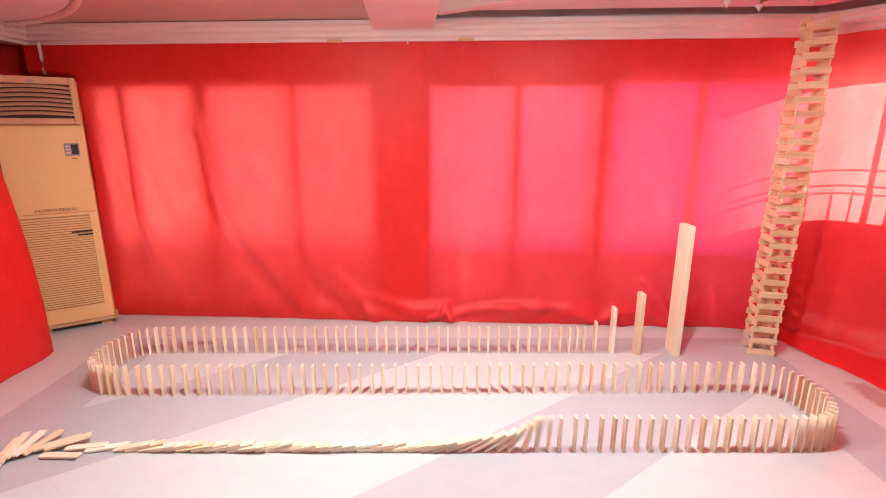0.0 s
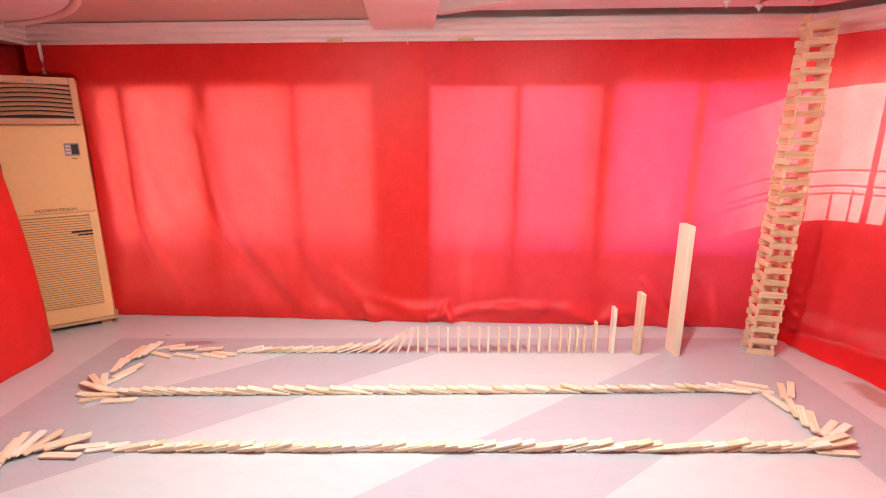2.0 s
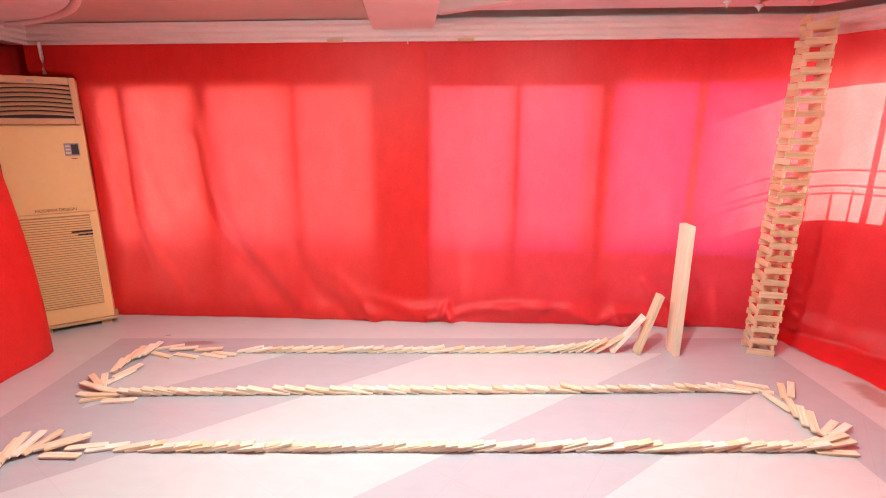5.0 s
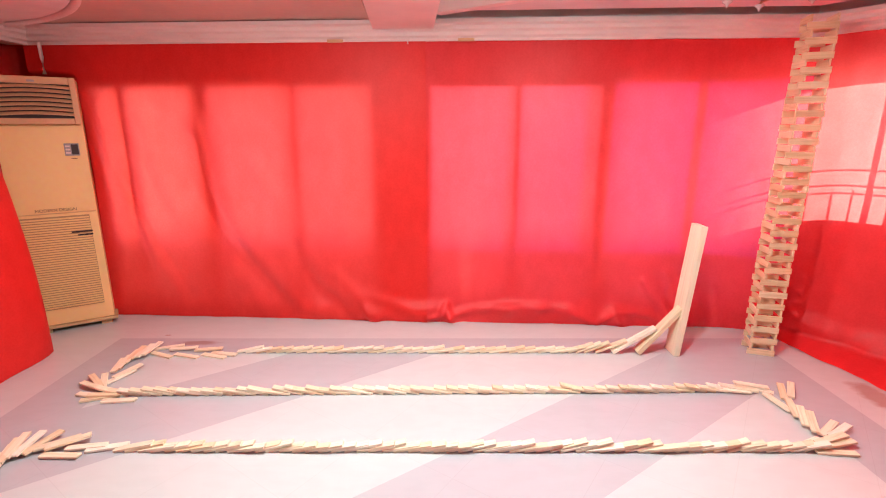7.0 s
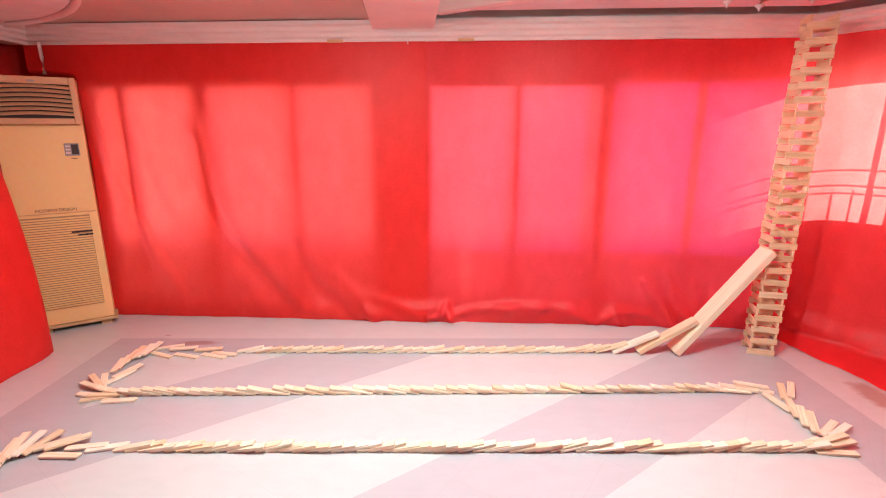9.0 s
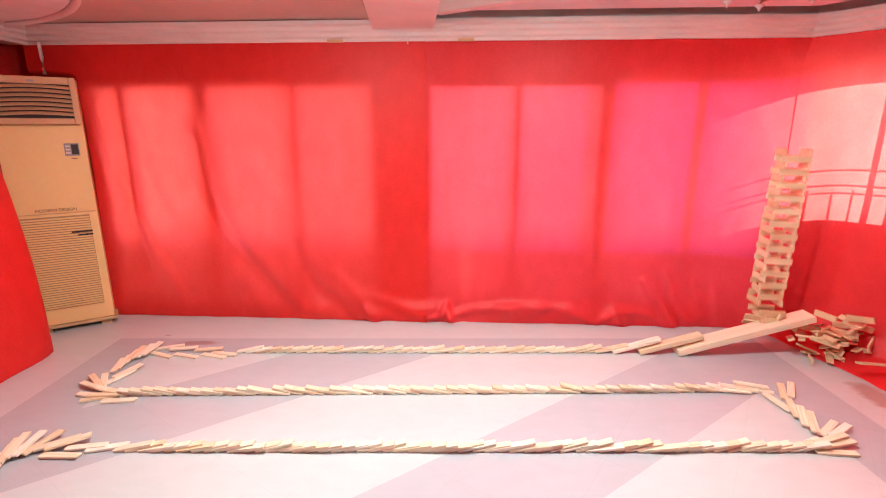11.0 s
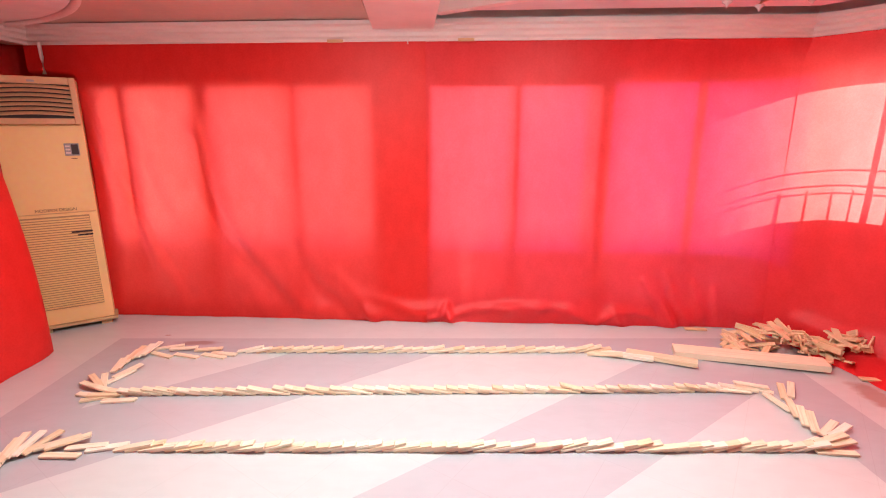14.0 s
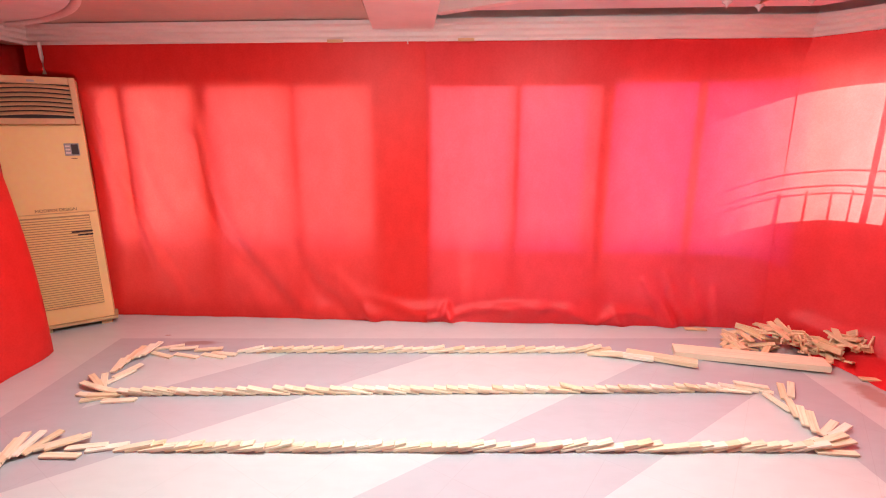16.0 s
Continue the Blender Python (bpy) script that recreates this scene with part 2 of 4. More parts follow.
# ---- floor ----
def build_floor():
    bm = bmesh.new()
    vs = [bm.verts.new(p) for p in ((-3.6, -2.4, 0), (4.6, -2.4, 0), (4.6, 4.6, 0), (-3.6, 4.6, 0))]
    bm.faces.new(vs)
    IN_L, IN_R, IN_B, OUT_L, OUT_R, OUT_B = -1.95, 1.885, 3.005, -2.31, 2.22, 3.245
    slope = 0.715
    stripes = (-1.73, -0.74, 0.76, 1.79, 3.29, 4.3)

    def cut(co, no):
        geom = bm.verts[:] + bm.edges[:] + bm.faces[:]
        bmesh.ops.bisect_plane(bm, geom=geom, plane_co=co, plane_no=no)
    for x in (IN_L, IN_R, OUT_L, OUT_R):
        cut((x, 0, 0), (1, 0, 0))
    for y in (IN_B, OUT_B):
        cut((0, y, 0), (0, 1, 0))
    for x in stripes:
        cut((x, 2.5, 0), (slope, -1, 0))
    for f in bm.faces:
        c = f.calc_center_median()
        if c.x < OUT_L or c.x > OUT_R or c.y > OUT_B:
            f.material_index = 0
        elif c.x < IN_L or c.x > IN_R or c.y > IN_B:
            f.material_index = 1
        else:
            s = c.x - (c.y - 2.5) / slope
            f.material_index = int(stripes[0] < s < stripes[1] or stripes[2] < s < stripes[3] or stripes[4] < s or -4.3 < s < -3.3)
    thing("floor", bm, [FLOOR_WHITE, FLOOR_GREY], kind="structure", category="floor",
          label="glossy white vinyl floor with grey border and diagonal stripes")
    bm = bmesh.new()
    prism(bm, [(-3.6, -2.4), (4.6, -2.4), (4.6, 4.6), (-3.6, 4.6)], -0.25, -0.004)
    thing("floor_slab", bm, GROUND, kind="structure", category="floor", label="concrete slab under the vinyl floor")


build_floor()


# ---- walls with window openings ----
def wall_with_openings(name, frame_m, x0, x1, y0, y1, top, openings, label, recess=0.0):
    wall = empty(name, frame_m, kind="structure", category="wall", label=label)
    edges = [x0]
    if recess:
        bm = bmesh.new()
        box(bm, x0, openings[0][0] - 0.08, recess, recess + 0.15, 0, top)
        box(bm, openings[0][0] - 0.08, openings[0][0], y0, recess + 0.15, 0, top)
        part("corner_pier", bm, WALL, wall)
    for i, (a, b, s, h) in enumerate(openings):
        if i or not recess:
            bm = bmesh.new()
            box(bm, edges[-1], a, y0, y1, 0, top)
            part("pier", bm, WALL, wall)
        bm = bmesh.new()
        box(bm, a, b, y0, y1, 0, s)
        part("breast", bm, WALL, wall)
        bm = bmesh.new()
        box(bm, a, b, y0, y1, h, top)
        part("lintel", bm, WALL, wall)
        edges.append(b)
    bm = bmesh.new()
    box(bm, edges[-1], x1, y0, y1, 0, top)
    part("pier", bm, WALL, wall)
    return wall


wall_with_openings("wall_north", BACK, -3.6, 2.56, 0.11, 0.26, CEIL_Z,
                   [(a, b, WIN_SILL, WIN_HEAD) for a, b in WINDOWS], "back wall with three wide windows behind red cloth", 0.52)
R_OPEN = [(-0.04, 1.50, 0.88, 1.885), (1.75, 2.5, 0.88, 1.885)]
wall_with_openings("wall_east", RIGHT, -0.10, 3.1, 0.14, 0.26, CEIL_Z, R_OPEN, "slanted side wall with sunny windows behind red cloth")

MULLIONS = [[(-2.36, 0.028), (-1.765, 0.058), (-1.085, 0.028)], [(0.531, 0.021)], [(1.777, 0.028)]]


def window(name, frame_m, a, b, sill, head, mullions, y, depth, bar=0.04):
    w = empty(name, frame_m, kind="structure", category="window", label="dark framed window glowing through the red cloth")
    for x0, x1, z0, z1, nm in ((a - 0.012, a + 0.05, sill - 0.012, head + 0.012, "jamb"), (b - 0.05, b + 0.006, sill - 0.012, head + 0.012, "jamb"),
                               (a + 0.05, b - 0.05, head - 0.045, head + 0.012, "head"), (a + 0.05, b - 0.05, sill - 0.012, sill + 0.045, "sill")):
        bm = bmesh.new()
        box(bm, x0, x1, y, y + depth, z0, z1)
        part(nm, bm, FRAME, w)
    for x, t in mullions:
        bm = bmesh.new()
        box(bm, x - t, x + t, y, y + bar, sill + 0.046, head - 0.046)
        part("mullion", bm, FRAME, w)
    return w


for i, ((a, b), mm) in enumerate(zip(WINDOWS, MULLIONS)):
    win = window("window_%d" % (i + 1), BACK, a + 0.002, b - 0.002, WIN_SILL + 0.002, WIN_HEAD - 0.002, mm, 0.01 if i < 2 else 0.07, 0.099 if i < 2 else 0.039)
    bm = bmesh.new()
    box(bm, a + 0.055, b - 0.055, 0.090, 0.096, WIN_SILL + 0.05, PANEL_TOP)
    part("lower_panel", bm, FROST, win, "frosted panel in the lower part of the window")
window("window_4", RIGHT, -0.038, 1.498, 0.882, 1.883, [(0.535, 0.011), (1.0, 0.011)], 0.085, 0.052, 0.012)

# unseen plain walls that close the room, made red to add red bounce
for nm, x0, x1, y0, y1 in (("wall_west", -3.6, -3.42, -2.4, 4.3), ("wall_south", -3.42, 4.42, -2.4, -2.22), ("wall_far_east", 4.24, 4.42, -2.22, 1.2)):
    bm = bmesh.new()
    box(bm, x0, x1, y0, y1, 0, CEIL_Z)
    thing(nm, bm, BOUNCE_WALL, kind="structure", category="wall", label="unseen wall closing the room, red added for bounce light")


# ---- ceiling and cornices ----
def build_ceiling():
    bm = bmesh.new()
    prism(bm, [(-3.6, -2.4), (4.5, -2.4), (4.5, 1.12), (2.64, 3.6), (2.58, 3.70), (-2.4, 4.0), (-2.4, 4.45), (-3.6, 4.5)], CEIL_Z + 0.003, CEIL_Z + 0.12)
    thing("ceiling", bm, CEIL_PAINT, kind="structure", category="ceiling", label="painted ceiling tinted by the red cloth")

    def cornice(name, frame_m, x0, x1, cut0=0.0, cut1=0.0):
        bm = bmesh.new()
        prof = [(0.10, 0.0), (-0.03, 0.0), (-0.03, 0.018), (-0.05, 0.030), (-0.05, 0.052), (-0.075, 0.066), (-0.075, 0.088), (-0.10, 0.10), (-0.10, 0.125), (0.10, 0.125)]
        a = [bm.verts.new((x0 + cut0 * y, y, CORNICE_Z + z)) for y, z in prof]
        b = [bm.verts.new((x1 + cut1 * y, y, CORNICE_Z + z)) for y, z in prof]
        k = len(prof)
        bm.faces.new(a)
        bm.faces.new(b[::-1])
        for i in range(k):
            bm.faces.new((a[i], a[(i + 1) % k], b[(i + 1) % k], b[i]))
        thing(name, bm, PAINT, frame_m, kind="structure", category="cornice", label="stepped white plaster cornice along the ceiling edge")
    cornice("cornice_north", BACK, -3.02, 2.423, 0.0, 0.463)
    cornice("cornice_east", RIGHT, 0.001, 3.0, -0.463, 0.0)
    cornice("cornice_west", pose(-3.0, 0, 0, 0, 0, 90), -2.2, 3.74)
    bm = bmesh.new()
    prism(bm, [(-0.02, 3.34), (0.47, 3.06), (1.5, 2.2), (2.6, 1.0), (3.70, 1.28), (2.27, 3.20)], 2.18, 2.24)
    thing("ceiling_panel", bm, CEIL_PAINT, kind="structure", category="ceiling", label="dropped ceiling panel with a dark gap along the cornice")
    bm = bmesh.new()
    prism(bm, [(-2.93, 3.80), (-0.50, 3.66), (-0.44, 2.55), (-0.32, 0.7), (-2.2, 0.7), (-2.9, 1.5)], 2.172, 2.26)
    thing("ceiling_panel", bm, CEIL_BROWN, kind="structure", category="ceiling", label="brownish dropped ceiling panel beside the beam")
    # dropped beam towards the camera
    bm = bmesh.new()
    prism(bm, [(-0.47, 3.50), (-0.40, 2.55), (-0.28, 0.6), (0.16, 0.6), (0.0, 2.55), (-0.065, 3.50)], 2.105, CEIL_Z)
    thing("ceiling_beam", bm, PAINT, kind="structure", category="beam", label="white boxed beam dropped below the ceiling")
    bm = bmesh.new()
    prism(bm, [(-0.02, 3.40), (-0.05, 3.32), (0.45, 3.0), (1.45, 2.16), (1.5, 2.2), (0.48, 3.05)], 2.165, 2.25)
    thing("ceiling_trim", bm, PAINT, kind="structure", category="trim", label="pale slanted trim strip on the ceiling")
    bm = bmesh.new()
    arc = [(-3.40 + 1.76 * math.cos(radians(a)), 1.8 + 1.76 * math.sin(radians(a))) for a in range(-60, 81, 4)]
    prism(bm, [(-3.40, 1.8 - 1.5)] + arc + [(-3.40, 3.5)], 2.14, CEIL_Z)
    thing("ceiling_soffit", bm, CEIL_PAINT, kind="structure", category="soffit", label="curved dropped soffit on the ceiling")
    bm = bmesh.new()
    arc = [(-3.40 + 1.79 * math.cos(radians(a)), 1.8 + 1.79 * math.sin(radians(a)), 2.14) for a in range(-60, 79, 4)]
    tube(bm, arc, 0.022)
    thing("soffit_moulding", bm, PAINT, kind="structure", category="trim", label="rounded white moulding round the soffit", smooth=True)
    # the ends of two cornice boards meet under the beam; small clips hold the cloth
    for x in (-0.74, 0.16):
        bm = bmesh.new()
        box(bm, x - 0.055, x + 0.055, -0.045, -0.031, CORNICE_Z - 0.006, CORNICE_Z + 0.014, bev=0.003)
        thing("cornice_clip", bm, CREAM_DARK, BACK, category="clip", label="small brown clip on the cornice edge", group="cornice clips")
    bm = bmesh.new()
    tube(bm, [(-0.24, -0.055, CORNICE_Z + 0.12), (-0.236, -0.06, CORNICE_Z + 0.05), (-0.238, -0.04, CORNICE_Z - 0.02)], 0.004, 6)
    thing("hanging_wire", bm, PAINT, BACK, category="wire", label="short white wire hanging over the cornice")


build_ceiling()


# ---- cloth ----
def bump_at(d, w):
    return math.exp(-(d / w) ** 2)


def ridge(x, z, pts, w):
    best = 9.0
    for (ax, az), (bx, bz) in zip(pts, pts[1:]):
        dx, dz = bx - ax, bz - az
        f = min(1, max(0, ((x - ax) * dx + (z - az) * dz) / (dx * dx + dz * dz)))
        best = min(best, math.hypot(x - ax - f * dx, z - az - f * dz))
    return bump_at(best, w)


# raised folds: line from top to bottom, width, height; and sunken valleys between them
RIDGES = [([(-2.61, 1.70), (-2.50, 1.28), (-2.38, 0.88), (-2.22, 0.50), (-2.05, 0.20)], 0.075, 0.030),
          ([(-2.20, 1.55), (-2.10, 1.10), (-1.92, 0.75), (-1.68, 0.38), (-1.42, 0.08)], 0.085, 0.034),
          ([(-1.78, 1.50), (-1.72, 1.05), (-1.56, 0.70), (-1.30, 0.36), (-0.98, 0.08)], 0.085, 0.034),
          ([(-1.38, 1.20), (-1.30, 0.85), (-1.13, 0.55), (-0.90, 0.30), (-0.60, 0.12)], 0.075, 0.026),
          ([(-0.84, 0.39), (-0.66, 0.23), (-0.38, 0.14), (-0.11, 0.10)], 0.050, 0.026), ([(-0.10, 0.04), (-0.02, 0.06), (0.03, 0.15), (0.06, 0.06)], 0.022, 0.04),
          ([(0.06, 0.05), (0.22, 0.12), (0.55, 0.15), (0.95, 0.13), (1.12, 0.03)], 0.03, 0.035), ([(1.18, 0.02), (1.30, 0.13), (1.55, 0.10), (1.68, 0.01)], 0.03, 0.035),
          ([(1.50, 0.36), (1.58, 0.22), (1.72, 0.03)], 0.026, 0.03), ([(1.66, 0.42), (1.74, 0.22), (1.86, 0.03)], 0.03, 0.02), ([(2.02, 0.30), (2.06, 0.04)], 0.03, 0.02),
          ([(1.86, 0.34), (1.95, 0.05)], 0.03, 0.018)]
VALLEYS = [([(-2.55, 1.62), (-2.44, 1.20), (-2.31, 0.82), (-2.18, 0.52), (-2.0, 0.2)], 0.045, 0.020), ([(-1.86, 1.36), (-1.79, 0.98), (-1.66, 0.70), (-1.46, 0.40), (-1.22, 0.10)], 0.065, 0.024),
           ([(-2.02, 1.00), (-1.90, 0.70), (-1.68, 0.35), (-1.45, 0.10)], 0.07, 0.014), ([(-1.33, 0.93), (-1.16, 0.62), (-0.98, 0.30), (-0.78, 0.10)], 0.06, 0.024)]


def tuck(z):
    """1 below, falling to 0 where the cloth is tucked up under the cornice."""
    f = min(1.0, max(0.0, (CORNICE_Z - 0.005 - z) / 0.20))
    return f * f * (3 - 2 * f)


def back_cloth(x0, x1, nx, front, mat, label):
    nz = 130
    bm = bmesh.new()
    grid = []
    for i in range(nx + 1):
        col = []
        x = x0 + (x1 - x0) * i / nx
        for k in range(nz + 1):
            v = k / nz                       # 0 floor, 1 top
            z = v * (CORNICE_Z + 0.03)
            d = 1 - v
            y = 0.0
            # gathers that sweep down from the upper end to the hem
            y -= sum(a * ridge(x, z, pts, w) for pts, w, a in RIDGES) * 0.75
            y += sum(a * ridge(x, z, pts, w) for pts, w, a in VALLEYS)
            calm = min(1.0, max(0.0, (2.34 - x) / 0.25))        # lies still towards the corner seam
            y -= 0.012 * noise.noise((x * 2.3, z * 1.1, 1.7)) * d * calm
            y -= 0.006 * noise.noise((x * 7.0, z * 2.0, 5.0)) * d * calm
            # bunched hem
            hem = bump_at(z - 0.09 - 0.03 * math.sin(x * 3.1), 0.075)
            y -= hem * (0.024 + 0.03 * noise.noise((x * 3.0, 0, 9.0)) + 0.02 * noise.noise((x * 9, z * 8, 2.0))) * (0.4 + 0.6 * min(1, max(0, (x + 1.6))))
            for xr, hr, wr in ((0.02, 0.10, 0.05), (1.30, 0.12, 0.05), (1.62, 0.24, 0.04), (-0.6, 0.14, 0.05)):
                y -= 0.05 * bump_at(x - xr - 0.5 * (hr - z), wr) * bump_at(z - hr * 0.5, hr * 0.7)
            y = min(y - 0.035 * d ** 2.2 * (1 - 0.55 * min(1, max(0, x - 0.9))), -0.004)
            zz = z - 0.0 if k else 0.004 + 0.004 * abs(noise.noise((x * 4, 3.3, 0)))
            y -= front + 0.086 * tuck(z) * (max(0.0, x - 1.75) / 0.63) ** 3    # rounds off into the corner
            # the end beside the air conditioner turns back behind it
            low = min(1, max(0, (1.87 - z) / 0.12))
            y += min(0.42, 1.7 * max(0, -2.66 - x)) * low * low * (3 - 2 * low)
            col.append(bm.verts.new((x + 0.078 * (1 - tuck(z)) * max(0.0, (x - 2.2) / 0.149), y, zz)))
        grid.append(col)
    for a, b in zip(grid, grid[1:]):
        for k in range(nz):
            bm.faces.new((a[k], b[k], b[k + 1], a[k + 1]))
    thing("red_cloth", bm, mat, BACK, smooth=True, category="cloth", group="red cloth hangings", label=label)


def right_cloth():
    nx, nz = 150, 110
    bm = bmesh.new()
    grid = []
    for i in range(nx + 1):
        u = i / nx * 2.7
        low = Vector((2.34 + 0.22 * min(u, 0.9) + max(0, u - 0.9) * 0.3, 3.352 - 0.88 * u, 0))
        col = []
        for k in range(nz + 1):
            v = k / nz
            z = v * (CORNICE_Z + 0.03)
            d = 1 - v
            e = 1 - 0.7 * z / 0.07 if z < 0.07 else 0.3 * max(0, 1 - (z - 0.07) / 1.1) ** 3
            top = RIGHT @ Vector((u + 0.005, -0.004 - 0.105 * tuck(z) * max(0.0, 1 - u / 0.58) ** 3, 0))
            p = top.lerp(low, e)
            wav = 0.02 * noise.noise((u * 4.0, z * 0.8, 4.1)) * d + 0.012 * math.sin(u * 15 + 1.2 * z) * d * d * min(1, u * 3)
            wav += 0.045 * bump_at(z - 0.16 + 0.1 * u, 0.07) * (0.5 + noise.noise((u * 5, 1, 1)))
            p = p + Vector((-0.8, -0.6, 0)) * wav * min(1, u * 5) + Vector((0, -0.017 * d ** 2.2 * max(0.0, 1 - u / 0.4), 0))
            col.append(bm.verts.new((p.x, p.y, z if k else 0.004 + 0.01 * abs(noise.noise((u * 4, 1, 0))))))
        grid.append(col)
    for a, b in zip(grid, grid[1:]):
        for k in range(nz):
            bm.faces.new((a[k], b[k], b[k + 1], a[k + 1]))
    thing("red_cloth", bm, CLOTH_PINK, smooth=True, category="cloth", group="red cloth hangings", label="red cloth over the side window, bright with sunlight and railing shadows")


def left_cloth():
    nx, nz = 140, 90
    bm = bmesh.new()
    grid = []
    for i in range(nx + 1):
        y = -1.8 + 5.0 * i / nx              # towards the corner
        col = []
        for k in range(nz + 1):
            v = k / nz
            z = v * (CORNICE_Z + 0.03)
            d = 1 - v
            x = -3.0 + 0.02 * math.sin(y * 9) * d + 0.30 * (1 - (1 - d) ** 2.2) + 0.25 * max(0, 3.1 - y) * d * (y > 1.2) + 0.475 * d * (y <= 1.2)
            x += 0.03 * noise.noise((y * 2.2, z * 1.1, 7.7)) * d + 0.07 * bump_at(y - 3.1, 0.3) * d
            if y > 3.10:
                x -= 0.30 * ((y - 3.10) / 0.10) ** 1.4 * (0.25 + 0.75 * d)
            col.append(bm.verts.new((x, y - 0.06 * d, z if k else 0.004)))
        grid.append(col)
    for a, b in zip(grid, grid[1:]):
        for k in range(nz):
            bm.faces.new((a[k], a[k + 1], b[k + 1], b[k]))
    thing("red_cloth", bm, CLOTH, smooth=True, category="cloth", group="red cloth hangings", label="red cloth hung along the side wall beside the air conditioner")
    # the short length in the corner behind the air conditioner
    bm = bmesh.new()
    path = [(-3.13, 3.2), (-3.2, 3.5), (-3.22, 3.85), (-3.16, 4.02), (-2.98, 4.12), (-2.60, 4.17)]
    grid = []
    for j in range(len(path) - 1):
        for s in range(6):
            a, b = path[j], path[j + 1]
            f = s / 6
            x, y = a[0] + (b[0] - a[0]) * f, a[1] + (b[1] - a[1]) * f
            grid.append([bm.verts.new((x + 0.008 * math.sin(j * 3 + s), y, 0.004 + (CORNICE_Z + 0.06) * k / 20)) for k in range(21)])
    for a, b in zip(grid, grid[1:]):
        for k in range(20):
            bm.faces.new((a[k], b[k], b[k + 1], a[k + 1]))
    thing("red_cloth", bm, CLOTH, smooth=True, category="cloth", group="red cloth hangings", label="strip of red cloth in the corner behind the air conditioner")


back_cloth(-3.02, -0.12, 210, 0.012, CLOTH, "red satin cloth over the back windows with sweeping draped folds")
back_cloth(-0.44, 2.349, 205, 0.0, CLOTH_PINK, "rosy red satin cloth over the back windows with a bunched hem")
right_cloth()
left_cloth()


# ---- balcony outside the side window ----
def balcony():
    rail = empty("balcony_railing", RIGHT, category="railing", label="black iron balcony railing outside the sunny window")
    D = 0.55
    lift = D * math.tan(se) / math.cos(radians(SUN_AZ - 53.1))

    def line(z, sag):
        return [(-0.3 + 0.2 * k, D + 0.10 * math.sin(math.pi * k / 14), z + lift + sag * math.sin(math.pi * k / 14)) for k in range(15)]
    for z, nm in ((1.245, "top_rail"), (1.145, "middle_rail"), (1.095, "lower_rail")):
        bm = bmesh.new()
        tube(bm, line(z, 0.02), 0.0055)
        part(nm, bm, RAIL, rail, smooth=True)
    for k in range(27):
        bm = bmesh.new()
        x = -0.1 + 0.095 * k
        tube(bm, [(x, D + 0.02, -0.02), (x, D + 0.02, 1.095 + lift)], 0.0045 if k % 6 else 0.011)
        part("baluster", bm, RAIL, rail, smooth=True)
    bm = bmesh.new()
    box(bm, -0.5, 3.2, 0.27, 1.4, -0.25, -0.02)
    thing("balcony_floor", bm, GROUND, RIGHT, kind="structure", category="balcony", label="concrete balcony floor outside the window")


balcony()
bm = bmesh.new()
prism(bm, [(-400, -400), (400, -400), (400, 400), (-400, 400)], -3.4, -3.2)
thing("ground", bm, GROUND, kind="structure", category="ground", label="grey ground outside the building")


# ---- ceiling fixtures ----
def fixtures():
    for lx, ly in LAMPS:
        lamp = empty("ceiling_light", pose(lx, ly, CEIL_Z), category="ceiling light", group="ceiling bulbs", label="bare white bulb in a round ceiling holder")
        bm = bmesh.new()
        lathe(bm, [(0.02, -0.17), (0.022, -0.10), (0.05, -0.06), (0.06, -0.02), (0.062, 0.002)])
        part("holder", bm, PAINT, lamp, smooth=True)
        bm = bmesh.new()
        lathe(bm, [(0.004, -0.232), (0.020, -0.226), (0.030, -0.207), (0.026, -0.187), (0.014, -0.171)])
        part("bulb", bm, BULB, lamp, "glowing white glass bulb", smooth=True)
    ch = empty("chandelier", pose(1.79, 2.84, 2.19), category="chandelier", label="small chandelier with frosted pink cups at the ceiling")
    bm = bmesh.new()
    lathe(bm, [(0.02, -0.045), (0.05, -0.03), (0.07, -0.01), (0.075, 0.002)])
    part("ceiling_plate", bm, BRASS, ch, smooth=True)
    for a in range(0, 360, 60):
        c, s = math.cos(radians(a + 20)), math.sin(radians(a + 20))
        bm = bmesh.new()
        tube(bm, [(0.06 * c, 0.06 * s, -0.02), (0.14 * c, 0.14 * s, -0.028), (0.22 * c, 0.22 * s, -0.02), (0.25 * c, 0.25 * s, -0.03)], 0.007)
        arm = part("arm", bm, BRASS, ch, smooth=True)
        bm = bmesh.new()
        lathe(bm, [(0.002, -0.070), (0.005, -0.060), (0.008, -0.057), (0.010, -0.050), (0.026, -0.038), (0.027, -0.033), (0.008, -0.028)], 16, pose(0.25 * c, 0.25 * s, 0))
        part("cup", bm, GLASS_PINK, arm, "frosted pink glass cup", smooth=True)


fixtures()


